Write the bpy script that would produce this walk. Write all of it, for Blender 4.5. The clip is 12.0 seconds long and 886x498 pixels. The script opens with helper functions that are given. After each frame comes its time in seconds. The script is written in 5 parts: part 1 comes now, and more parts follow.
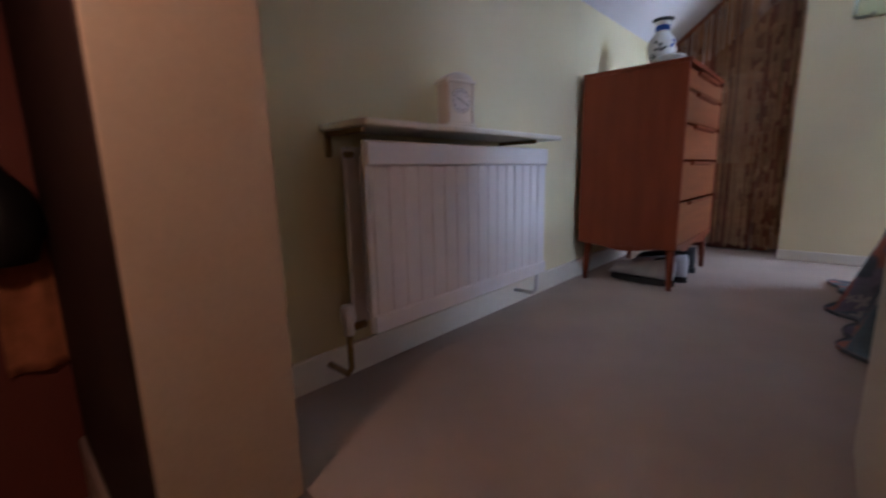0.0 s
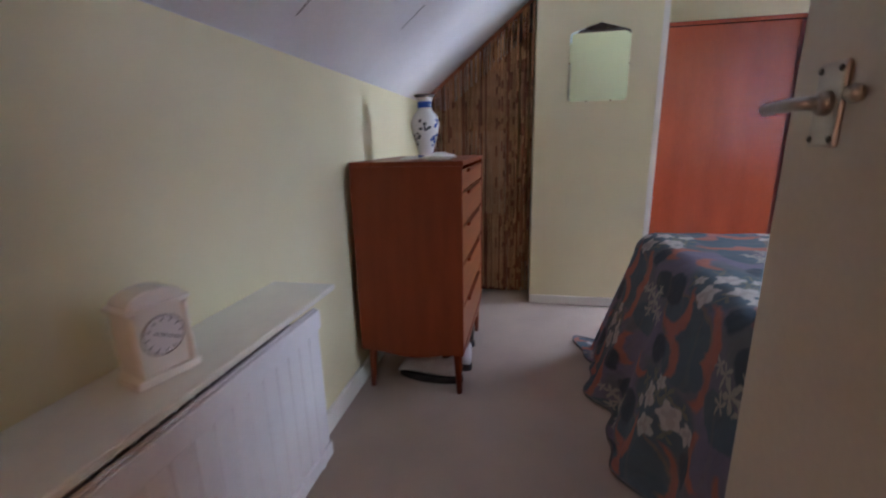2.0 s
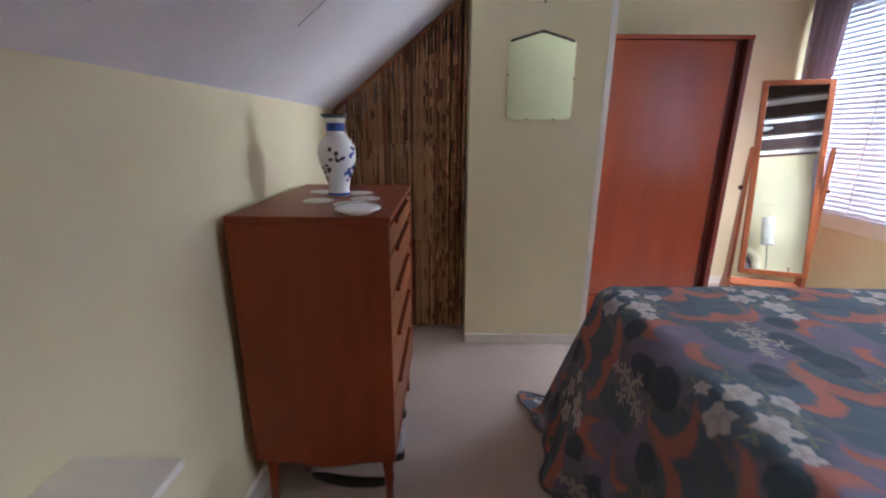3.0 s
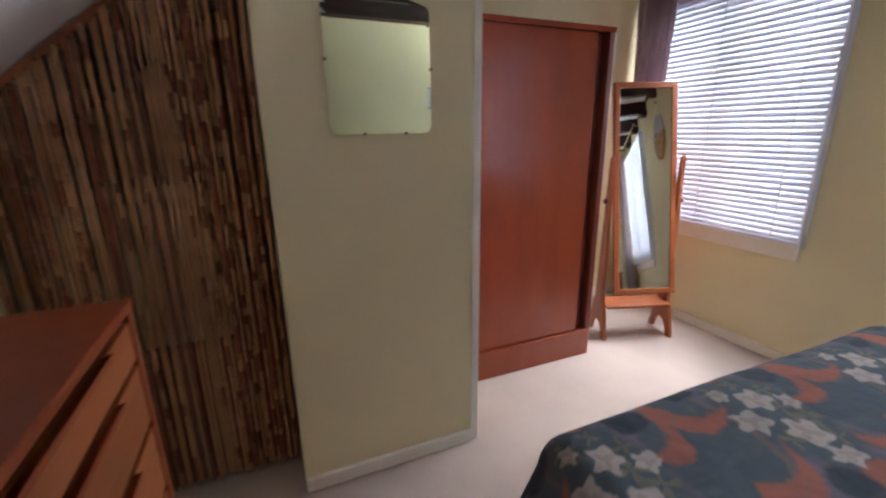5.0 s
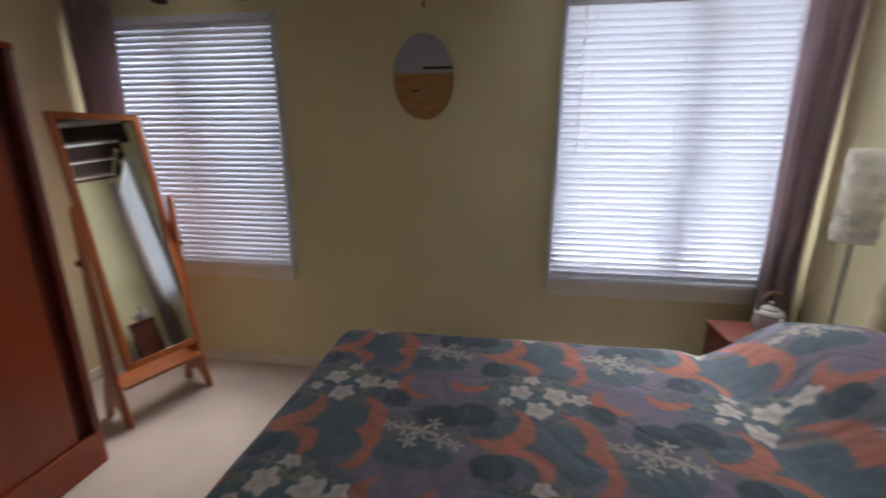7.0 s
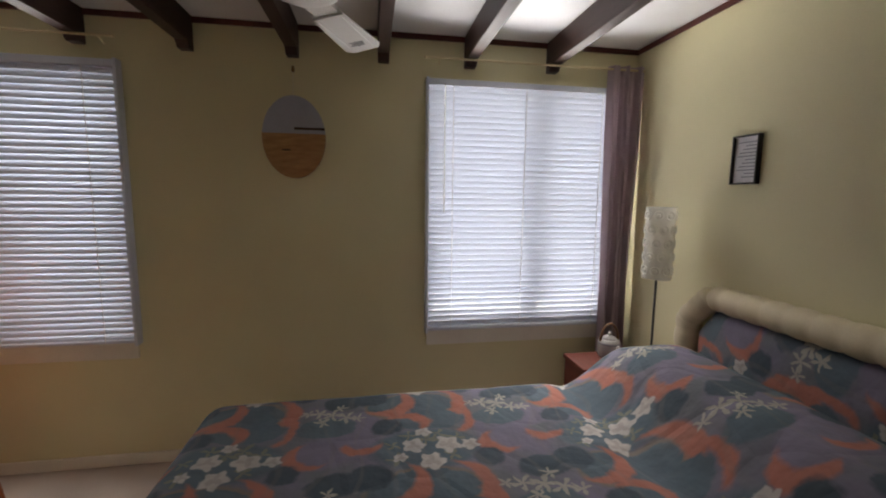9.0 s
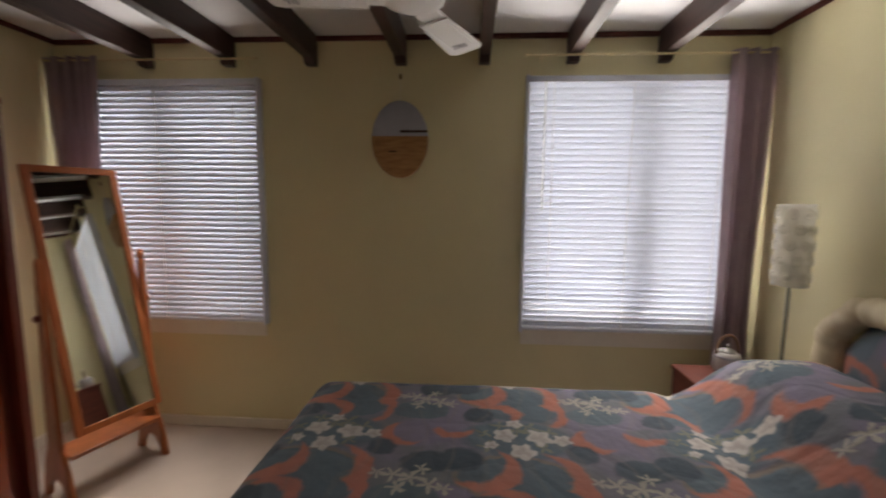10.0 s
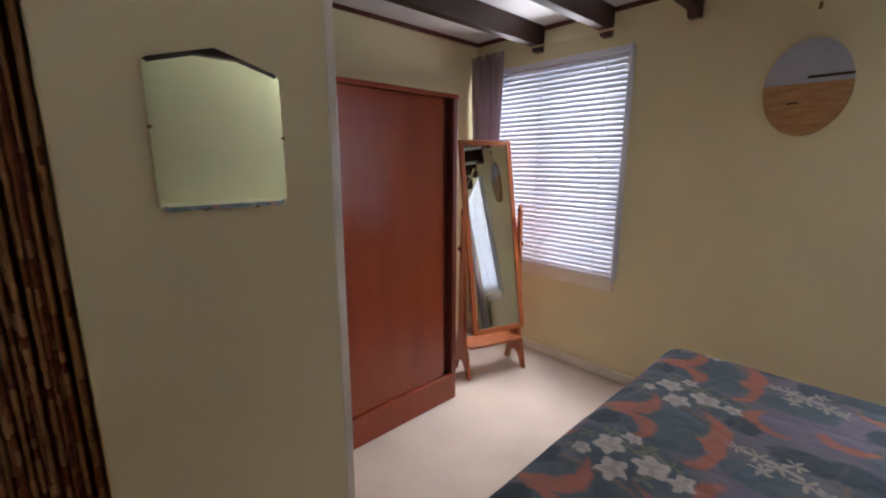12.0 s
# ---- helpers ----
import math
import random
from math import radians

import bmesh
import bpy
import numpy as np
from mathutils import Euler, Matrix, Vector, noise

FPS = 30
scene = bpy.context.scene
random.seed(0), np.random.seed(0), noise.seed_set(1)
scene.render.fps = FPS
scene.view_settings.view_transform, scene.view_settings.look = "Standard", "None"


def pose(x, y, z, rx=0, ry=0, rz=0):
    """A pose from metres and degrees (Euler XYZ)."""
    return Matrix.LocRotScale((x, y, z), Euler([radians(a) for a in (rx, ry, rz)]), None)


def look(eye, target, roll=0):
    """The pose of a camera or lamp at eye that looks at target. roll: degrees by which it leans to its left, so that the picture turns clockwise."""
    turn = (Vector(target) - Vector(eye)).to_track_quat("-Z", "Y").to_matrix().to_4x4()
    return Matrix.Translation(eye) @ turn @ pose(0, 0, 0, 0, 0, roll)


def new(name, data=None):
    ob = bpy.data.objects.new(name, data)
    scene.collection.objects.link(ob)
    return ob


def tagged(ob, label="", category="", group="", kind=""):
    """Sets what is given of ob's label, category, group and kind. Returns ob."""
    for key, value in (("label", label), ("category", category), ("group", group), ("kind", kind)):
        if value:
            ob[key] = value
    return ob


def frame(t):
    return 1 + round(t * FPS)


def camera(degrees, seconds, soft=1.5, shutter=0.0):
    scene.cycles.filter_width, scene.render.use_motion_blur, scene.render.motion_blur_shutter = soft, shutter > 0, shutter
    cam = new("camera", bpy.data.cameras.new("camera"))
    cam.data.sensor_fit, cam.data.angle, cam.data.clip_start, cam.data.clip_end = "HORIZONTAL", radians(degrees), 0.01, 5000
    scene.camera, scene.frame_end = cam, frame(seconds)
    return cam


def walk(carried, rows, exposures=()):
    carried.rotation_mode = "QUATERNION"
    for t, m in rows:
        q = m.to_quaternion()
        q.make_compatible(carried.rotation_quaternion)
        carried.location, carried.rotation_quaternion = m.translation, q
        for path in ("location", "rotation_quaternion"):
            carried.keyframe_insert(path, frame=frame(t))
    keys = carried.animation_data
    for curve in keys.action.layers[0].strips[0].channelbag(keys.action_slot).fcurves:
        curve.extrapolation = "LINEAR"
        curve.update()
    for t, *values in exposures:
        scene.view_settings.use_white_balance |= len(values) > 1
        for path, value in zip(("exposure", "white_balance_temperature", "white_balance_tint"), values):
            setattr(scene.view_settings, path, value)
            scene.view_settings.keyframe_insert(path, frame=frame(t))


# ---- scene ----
cam = camera(93.2, 12.0, soft=2.0, shutter=0.5)
PATH = [
    (0, (0.916, -3.044, 0.532), (-0.421, -1.601, 0.171), -1.3),
    (0.5, (0.882, -2.963, 0.639), (-0.162, -1.302, 0.251), -1.7),
    (1, (0.822, -2.821, 0.76), (0.024, -1.041, 0.319), -1.4),
    (1.5, (0.742, -2.734, 0.841), (0.146, -0.883, 0.376), -1.5),
    (2, (0.692, -2.621, 1.015), (0.305, -0.722, 0.525), -1.3),
    (2.5, (0.656, -2.374, 1.076), (0.47, -0.444, 0.585), -0.9),
    (2.7, (0.625, -2.298, 1.168), (0.511, -0.377, 0.624), -0.3),
    (4.3, (0.592, -1.551, 1.171), (1.063, 0.321, 0.648), -0.7),
    (4.5, (0.623, -1.451, 1.179), (1.187, 0.394, 0.655), -0.9),
    (5, (0.709, -1.306, 1.234), (1.455, 0.467, 0.689), -0.7),
    (5.5, (0.824, -1.185, 1.302), (1.831, 0.452, 0.747), -0.5),
    (6, (0.898, -1.232, 1.347), (2.249, 0.138, 0.801), -0.5),
    (6.5, (0.951, -1.268, 1.36), (2.694, -0.445, 0.827), 0.2),
    (7, (0.975, -1.332, 1.375), (2.888, -1.047, 0.864), 0.2),
    (7.5, (0.972, -1.332, 1.411), (2.911, -1.442, 0.931), 0.3),
    (7.7, (0.968, -1.325, 1.429), (2.907, -1.531, 0.983), 0.3),
    (9.3, (0.919, -1.27, 1.366), (2.885, -1.569, 1.155), 0.6),
    (9.5, (0.911, -1.261, 1.358), (2.888, -1.476, 1.144), 0.6),
    (10, (0.894, -1.286, 1.342), (2.877, -1.158, 1.116), 0.6),
    (10.5, (0.838, -1.28, 1.332), (2.741, -0.721, 1.078), 0.6),
    (11, (0.772, -1.241, 1.35), (2.486, -0.255, 1.048), 0.5),
    (11.5, (0.696, -1.211, 1.351), (2.188, 0.072, 0.994), 0.3),
    (12, (0.707, -1.227, 1.348), (2.047, 0.201, 0.943), 0.1),
]
walk(cam, [(t, look(eye, target, roll)) for t, eye, target, roll in PATH],
     exposures=[(0.0, 0.9, 4900, 7), (0.5, 1.05, 4900, 7), (1.0, 1.1, 5000, 7), (2.0, 1.1, 5200, 7), (2.7, 1.05, 5400, 8), (4.5, 0.85, 5900, 9), (5.5, 0.45, 6100, 8), (6.0, 0.3, 6200, 8), (6.5, -0.3, 5900, 7),
                (7.0, -0.5, 6500, 6), (7.5, -0.55, 6900, 4), (9.5, -0.75, 7100, 6), (10.0, -0.68, 7400, 7), (10.5, -0.45, 7900, 9), (11.0, -0.55, 8400, 11), (11.5, -0.08, 6700, 8), (12.0, 0.25, 6300, 8)])

# ---- world, sun, lamps ----
world = bpy.data.worlds.new("sky")
scene.world = world
world.use_nodes = True
sky = world.node_tree.nodes.new("ShaderNodeTexSky")
sky.sky_type, sky.sun_disc = "NISHITA", False
sky.sun_elevation, sky.sun_rotation = radians(50), radians(76)
world.node_tree.links.new(sky.outputs["Color"], world.node_tree.nodes["Background"].inputs["Color"])
world.node_tree.nodes["Background"].inputs["Strength"].default_value = 0.12


def lamp_object(name, kind, m, energy, color, size=0.1, size_y=None):
    data = bpy.data.lights.new(name, kind)
    data.energy, data.color = energy, color
    if kind == "AREA":
        data.shape, data.size, data.size_y = "RECTANGLE", size, size_y or size
    elif kind == "SUN":
        data.angle = size
    else:
        data.shadow_soft_size = size
    ob = new(name, data)
    ob.matrix_world = m
    return ob


lamp_object("sun", "SUN", look((8.0, 2.0, 9.8), (0, 0, 0)), 2.0, (1.0, 0.95, 0.92), radians(38))
# daylight standing in both window openings, behind the blinds
for y, watts in ((0.405, 28), (-2.115, 45)):
    lamp_object("window_daylight", "AREA", look((3.272, y, 1.32), (0.0, y, 1.32)), watts * 1.1, (0.97, 0.94, 0.98), 1.11, 1.32)
# added strip lamps before the blinds, for skylight turned to floor and ceiling
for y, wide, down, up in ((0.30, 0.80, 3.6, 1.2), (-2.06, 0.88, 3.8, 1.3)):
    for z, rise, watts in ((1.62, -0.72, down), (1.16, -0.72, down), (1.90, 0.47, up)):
        ob = lamp_object("slat_fill", "AREA", look((3.075, y, z), (2.475, y, z + rise)), watts, (0.97, 0.94, 0.98), wide, 0.08)
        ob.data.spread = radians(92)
# added lamp before the blind, brightens the knee wall as skylight through slats
ob = lamp_object("slat_fill", "AREA", look((3.060, 0.28, 1.30), (0.060, 0.07, 1.12)), 2.4, (0.97, 0.94, 0.98), 0.70, 0.85)
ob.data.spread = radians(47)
# bulb of the stair hall's pendant
lamp_object("hall_bulb", "POINT", pose(0.55, -3.27, 0.97), 2.7, (1.0, 0.50, 0.29), 0.05)


# ---- materials ----
def mat(name, color, rough=0.6, metal=0.0, var=0.12, scale=6.0, bump=0.15, fine=120.0, spec=0.5, dark=None, stretch=None, rand=0.0, coat=0.0, bdist=0.002):
    """Principled material with colour variation at two scales and fine relief."""
    m = bpy.data.materials.new(name)
    m.use_nodes = True
    nt = m.node_tree
    n, l = nt.nodes, nt.links
    b = n["Principled BSDF"]
    b.inputs["Roughness"].default_value, b.inputs["Metallic"].default_value = rough, metal
    b.inputs["Specular IOR Level"].default_value = spec
    b.inputs["Coat Weight"].default_value = coat
    b.inputs["Coat Roughness"].default_value = 0.15
    tc, mp = n.new("ShaderNodeTexCoord"), n.new("ShaderNodeMapping")
    l.new(tc.outputs["Object"], mp.inputs["Vector"])
    if stretch:
        mp.inputs["Scale"].default_value = stretch
    big, small = n.new("ShaderNodeTexNoise"), n.new("ShaderNodeTexNoise")
    big.inputs["Scale"].default_value, small.inputs["Scale"].default_value = scale, fine
    big.inputs["Detail"].default_value, small.inputs["Detail"].default_value = 4, 3
    l.new(mp.outputs["Vector"], big.inputs["Vector"])
    l.new(mp.outputs["Vector"], small.inputs["Vector"])
    mix = n.new("ShaderNodeMix")
    mix.data_type = "RGBA"
    d = dark or tuple(c * (1 - 2 * var) for c in color)
    hi = tuple(min(1, c * (1 + var)) for c in color)
    mix.inputs[6].default_value, mix.inputs[7].default_value = (*d, 1), (*hi, 1)
    add = n.new("ShaderNodeMath")
    add.operation = "MULTIPLY_ADD"
    l.new(small.outputs["Fac"], add.inputs[0])
    add.inputs[1].default_value = 0.35
    l.new(big.outputs["Fac"], add.inputs[2])
    rng = n.new("ShaderNodeMapRange")
    rng.inputs[1].default_value, rng.inputs[2].default_value = 0.42, 0.95
    l.new(add.outputs[0], rng.inputs[0])
    l.new(rng.outputs[0], mix.inputs[0])
    col = mix.outputs[2]
    if rand:
        oi, hsv = n.new("ShaderNodeObjectInfo"), n.new("ShaderNodeHueSaturation")
        mr = n.new("ShaderNodeMapRange")
        mr.inputs[3].default_value, mr.inputs[4].default_value = 1 - rand, 1 + rand
        l.new(oi.outputs["Random"], mr.inputs[0])
        l.new(mr.outputs[0], hsv.inputs["Value"])
        l.new(col, hsv.inputs["Color"])
        col = hsv.outputs["Color"]
    l.new(col, b.inputs["Base Color"])
    bp = n.new("ShaderNodeBump")
    bp.inputs["Strength"].default_value, bp.inputs["Distance"].default_value = bump, bdist
    l.new(small.outputs["Fac"], bp.inputs["Height"])
    l.new(bp.outputs["Normal"], b.inputs["Normal"])
    return m


WALL = mat("cream_wall_paint", (0.81, 0.74, 0.47), 0.75, var=0.04, scale=1.6, fine=260, bump=0.12)
WHITE_WALL = mat("white_plaster", (0.86, 0.85, 0.87), 0.85, var=0.05, scale=2.5, fine=90, bump=0.5)
TRIM = mat("ivory_gloss_paint", (0.85, 0.81, 0.71), 0.4, var=0.04, fine=60, bump=0.08)
WHITE = mat("white_enamel", (0.80, 0.77, 0.76), 0.35, var=0.04, scale=3, fine=80, bump=0.06)
CARPET = mat("beige_carpet", (0.56, 0.465, 0.40), 0.95, var=0.10, scale=2.2, fine=420, bump=0.9, spec=0.1, bdist=0.004)
TEAK = mat("teak_veneer", (0.22, 0.044, 0.012), 0.42, var=0.10, scale=3, fine=40, bump=0.04, stretch=(7, 7, 1), dark=(0.18, 0.034, 0.009), spec=0.35)
TEAK_FRONT = mat("teak_drawer_front", (0.28, 0.082, 0.023), 0.42, var=0.14, scale=3, fine=40, bump=0.05, stretch=(1, 1, 12), dark=(0.21, 0.055, 0.014), rand=0.06)
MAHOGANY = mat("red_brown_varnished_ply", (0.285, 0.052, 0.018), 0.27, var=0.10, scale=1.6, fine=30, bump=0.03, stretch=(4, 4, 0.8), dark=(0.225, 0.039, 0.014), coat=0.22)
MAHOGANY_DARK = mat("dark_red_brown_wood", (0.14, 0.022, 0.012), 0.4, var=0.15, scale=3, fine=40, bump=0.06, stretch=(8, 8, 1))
PINE = mat("orange_stained_pine", (0.38, 0.108, 0.032), 0.38, var=0.15, scale=4, fine=40, bump=0.06, stretch=(5, 5, 1))
FAN_WHITE = mat("white_fan_plastic", (0.90, 0.89, 0.88), 0.35, var=0.02, scale=5, fine=60, bump=0.03)
SATIN = mat("satin_metal_handle", (0.56, 0.52, 0.46), 0.4, metal=0.8, var=0.08, bump=0.03)
BEAM = mat("dark_stained_beam", (0.050, 0.022, 0.018), 0.45, var=0.25, scale=5, fine=60, bump=0.25, stretch=(1, 10, 10))
CORNICE = mat("dark_red_trim_wood", (0.13, 0.030, 0.020), 0.45, var=0.2, fine=50)
STRIP = mat("reddish_night_table_wood", (0.13, 0.026, 0.013), 0.7, var=0.15, scale=4, fine=50, stretch=(2, 8, 8))
DOOR_PAINT = mat("beige_door_paint", (0.64, 0.57, 0.45), 0.5, var=0.05, scale=2, fine=100, bump=0.1)
MAUVE = mat("mauve_curtain_cloth", (0.52, 0.43, 0.46), 0.9, var=0.12, scale=8, fine=500, bump=0.3, spec=0.1)
BRASS = mat("brass", (0.80, 0.68, 0.40), 0.38, metal=0.5, var=0.05, bump=0.02)
CHROME = mat("worn_chrome", (0.75, 0.74, 0.72), 0.25, metal=1.0, var=0.05, bump=0.02)
IRON = mat("dark_metal", (0.06, 0.055, 0.05), 0.45, metal=0.6, var=0.1, bump=0.05)
BLACK = mat("black_frame", (0.02, 0.018, 0.018), 0.4, var=0.1, bump=0.05)
PAPER = mat("print_paper", (0.74, 0.72, 0.74), 0.6, var=0.08, scale=20)
GREYBAR = mat("grey_print", (0.30, 0.29, 0.33), 0.7, var=0.1)
CREAM_PAD = mat("cream_quilted_vinyl", (0.72, 0.62, 0.42), 0.55, var=0.06, scale=6, fine=150, bump=0.15)
PORCELAIN = mat("white_porcelain", (0.80, 0.80, 0.78), 0.15, var=0.03, bump=0.02)
LACE = mat("white_lace", (0.70, 0.66, 0.60), 0.9, var=0.2, scale=90, fine=300, bump=0.6)
WICKER = mat("brown_cane", (0.20, 0.10, 0.05), 0.6, var=0.2, fine=200)
BRASS_DARK = mat("tarnished_brass", (0.30, 0.19, 0.07), 0.45, metal=0.7, var=0.2)
BAM_GOLD = mat("golden_bamboo", (0.50, 0.27, 0.13), 0.55, var=0.25, scale=9, fine=120, stretch=(1, 1, 0.25), rand=0.15)
BAM_DARK = mat("dark_red_bamboo", (0.27, 0.095, 0.045), 0.55, var=0.3, scale=9, fine=120, rand=0.25)
BAM_PALE = mat("pale_bamboo", (0.50, 0.37, 0.24), 0.55, var=0.15, scale=9, fine=120, rand=0.08)
SHOE_GREY = mat("grey_shoe_cloth", (0.62, 0.62, 0.66), 0.8, var=0.15, fine=200)
SHOE_DARK = mat("dark_rubber", (0.03, 0.03, 0.035), 0.6, var=0.2)
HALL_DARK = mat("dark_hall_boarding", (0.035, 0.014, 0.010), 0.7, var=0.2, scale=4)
SCARF = mat("orange_scarf_cloth", (0.62, 0.24, 0.10), 0.9, var=0.2, scale=12, fine=300, bump=0.3)
ALCOVE = mat("brown_alcove_boards", (0.42, 0.25, 0.13), 0.7, var=0.2, scale=3, fine=60, stretch=(8, 8, 1))
HALL_RED = mat("dark_red_hall_wall", (0.24, 0.06, 0.035), 0.7, var=0.08, scale=2, fine=150)
JAMB = mat("jamb_paint", (0.62, 0.50, 0.36), 0.55, var=0.06, scale=3, fine=120)
ROCK_SKY = mat("painted_sky", (0.46, 0.48, 0.56), 0.6, var=0.05, scale=8)
SAND = mat("sand_coloured_wood", (0.46, 0.27, 0.11), 0.55, var=0.15, scale=6, fine=60, stretch=(1, 2, 10), dark=(0.34, 0.16, 0.06))
DRIFT = mat("dark_driftwood", (0.06, 0.035, 0.02), 0.8, var=0.2)
BRICK = mat("red_brick_far", (0.42, 0.10, 0.08), 0.85, var=0.15, scale=3, fine=40)
ROOF = mat("far_roof_tiles", (0.16, 0.09, 0.08), 0.8, var=0.2, scale=3)
HEDGE = mat("hedge_leaves", (0.07, 0.12, 0.04), 0.8, var=0.35, scale=5)
GRASS = mat("grass_ground", (0.09, 0.13, 0.05), 0.95, var=0.25, scale=1.5)
SHADE_PLASTIC = mat("translucent_moulded_shade", (0.86, 0.84, 0.78), 0.25, var=0.08, scale=14, fine=90, bump=0.4)
PAINT_BLUE = mat("cobalt_glaze", (0.04, 0.10, 0.42), 0.15, var=0.2, scale=30)
HEM = mat("dark_hem_cloth", (0.20, 0.19, 0.21), 0.9, var=0.15, scale=20, fine=300, bump=0.3, spec=0.1)
PILOT = mat("red_pilot_light", (0.6, 0.05, 0.03), 0.4, var=0.02)
PILOT.node_tree.nodes["Principled BSDF"].inputs["Emission Color"].default_value = (1.0, 0.10, 0.04, 1)
PILOT.node_tree.nodes["Principled BSDF"].inputs["Emission Strength"].default_value = 3.0
PAINT_DARK = mat("grey_black_glaze", (0.08, 0.09, 0.10), 0.15, var=0.2, scale=30)


def mirror_glass(tint=(0.86, 0.90, 0.86)):
    m = bpy.data.materials.new("mirror_glass")
    m.use_nodes = True
    b = m.node_tree.nodes["Principled BSDF"]
    b.inputs["Base Color"].default_value = (*tint, 1)
    b.inputs["Metallic"].default_value, b.inputs["Roughness"].default_value = 1.0, 0.02
    return m


def clear_glass():
    m = bpy.data.materials.new("window_glass")
    m.use_nodes = True
    b = m.node_tree.nodes["Principled BSDF"]
    b.inputs["Base Color"].default_value = (0.97, 0.98, 0.98, 1)
    b.inputs["Transmission Weight"].default_value, b.inputs["Roughness"].default_value, b.inputs["IOR"].default_value = 1.0, 0.0, 1.05
    return m


def slat_material():
    """White enamelled slat that lets some daylight through."""
    m = bpy.data.materials.new("white_blind_slat")
    m.use_nodes = True
    n, l = m.node_tree.nodes, m.node_tree.links
    b, out = n["Principled BSDF"], n["Material Output"]
    b.inputs["Base Color"].default_value, b.inputs["Roughness"].default_value = (0.75, 0.78, 0.86, 1), 0.4
    tr, mix, noi = n.new("ShaderNodeBsdfTranslucent"), n.new("ShaderNodeMixShader"), n.new("ShaderNodeTexNoise")
    noi.inputs["Scale"].default_value = 3
    mr = n.new("ShaderNodeMapRange")
    mr.inputs[3].default_value, mr.inputs[4].default_value = 0.07, 0.095
    l.new(noi.outputs["Fac"], mr.inputs[0])
    tr.inputs["Color"].default_value = (0.83, 0.86, 0.96, 1)
    l.new(mr.outputs[0], mix.inputs[0])
    l.new(b.outputs[0], mix.inputs[1])
    l.new(tr.outputs[0], mix.inputs[2])
    l.new(mix.outputs[0], out.inputs[0])
    return m


OLD_MIRROR = mirror_glass((0.80, 0.91, 0.80))
MIRROR, GLASS, SLAT = mirror_glass(), clear_glass(), slat_material()


def let_light_through(m, color, share):
    """Part of the light goes through thin cloth or plastic."""
    n, l = m.node_tree.nodes, m.node_tree.links
    tr, mix = n.new("ShaderNodeBsdfTranslucent"), n.new("ShaderNodeMixShader")
    tr.inputs["Color"].default_value, mix.inputs[0].default_value = (*color, 1), share
    l.new(n["Principled BSDF"].outputs[0], mix.inputs[1])
    l.new(tr.outputs[0], mix.inputs[2])
    l.new(mix.outputs[0], n["Material Output"].inputs[0])


def see_through(m, share):
    """Clear plastic: part of what lies behind shows."""
    n, l = m.node_tree.nodes, m.node_tree.links
    out = n["Material Output"]
    before = out.inputs[0].links[0].from_socket
    tr, mix = n.new("ShaderNodeBsdfTransparent"), n.new("ShaderNodeMixShader")
    mix.inputs[0].default_value = share
    l.new(before, mix.inputs[1])
    l.new(tr.outputs[0], mix.inputs[2])
    l.new(mix.outputs[0], out.inputs[0])


let_light_through(MAUVE, (0.58, 0.47, 0.51), 0.5)
let_light_through(SHADE_PLASTIC, (0.96, 0.94, 0.88), 0.55)
see_through(SHADE_PLASTIC, 0.38)


class Nodes:
    """Short arithmetic on node sockets."""

    def __init__(self, tree):
        self.n, self.l = tree.nodes, tree.links

    def op(self, kind, a, b=0.0, c=0.0):
        m = self.n.new("ShaderNodeMath")
        m.operation = kind
        for i, v in enumerate((a, b, c)):
            if isinstance(v, (int, float)):
                m.inputs[i].default_value = v
            else:
                self.l.new(v, m.inputs[i])
        return m.outputs[0]

    def step(self, v, edge, soft):
        """1 where v is under edge."""
        m = self.n.new("ShaderNodeMapRange")
        m.inputs[1].default_value, m.inputs[2].default_value = edge - soft, edge + soft
        m.inputs[3].default_value, m.inputs[4].default_value = 1, 0
        self.l.new(v, m.inputs[0])
        return m.outputs[0]

    def disc(self, x, y, cx, cy, sx=1.0, sy=1.0):
        dx = self.op("MULTIPLY", self.op("SUBTRACT", x, cx), sx)
        dy = self.op("MULTIPLY", self.op("SUBTRACT", y, cy), sy)
        return self.op("SQRT", self.op("ADD", self.op("MULTIPLY", dx, dx), self.op("MULTIPLY", dy, dy)))

    def mix(self, fac, a, b):
        m = self.n.new("ShaderNodeMix")
        m.data_type = "RGBA"
        self.l.new(fac, m.inputs[0])
        for i, v in ((6, a), (7, b)):
            if isinstance(v, tuple):
                m.inputs[i].default_value = (*v, 1)
            else:
                self.l.new(v, m.inputs[i])
        return m.outputs[2]


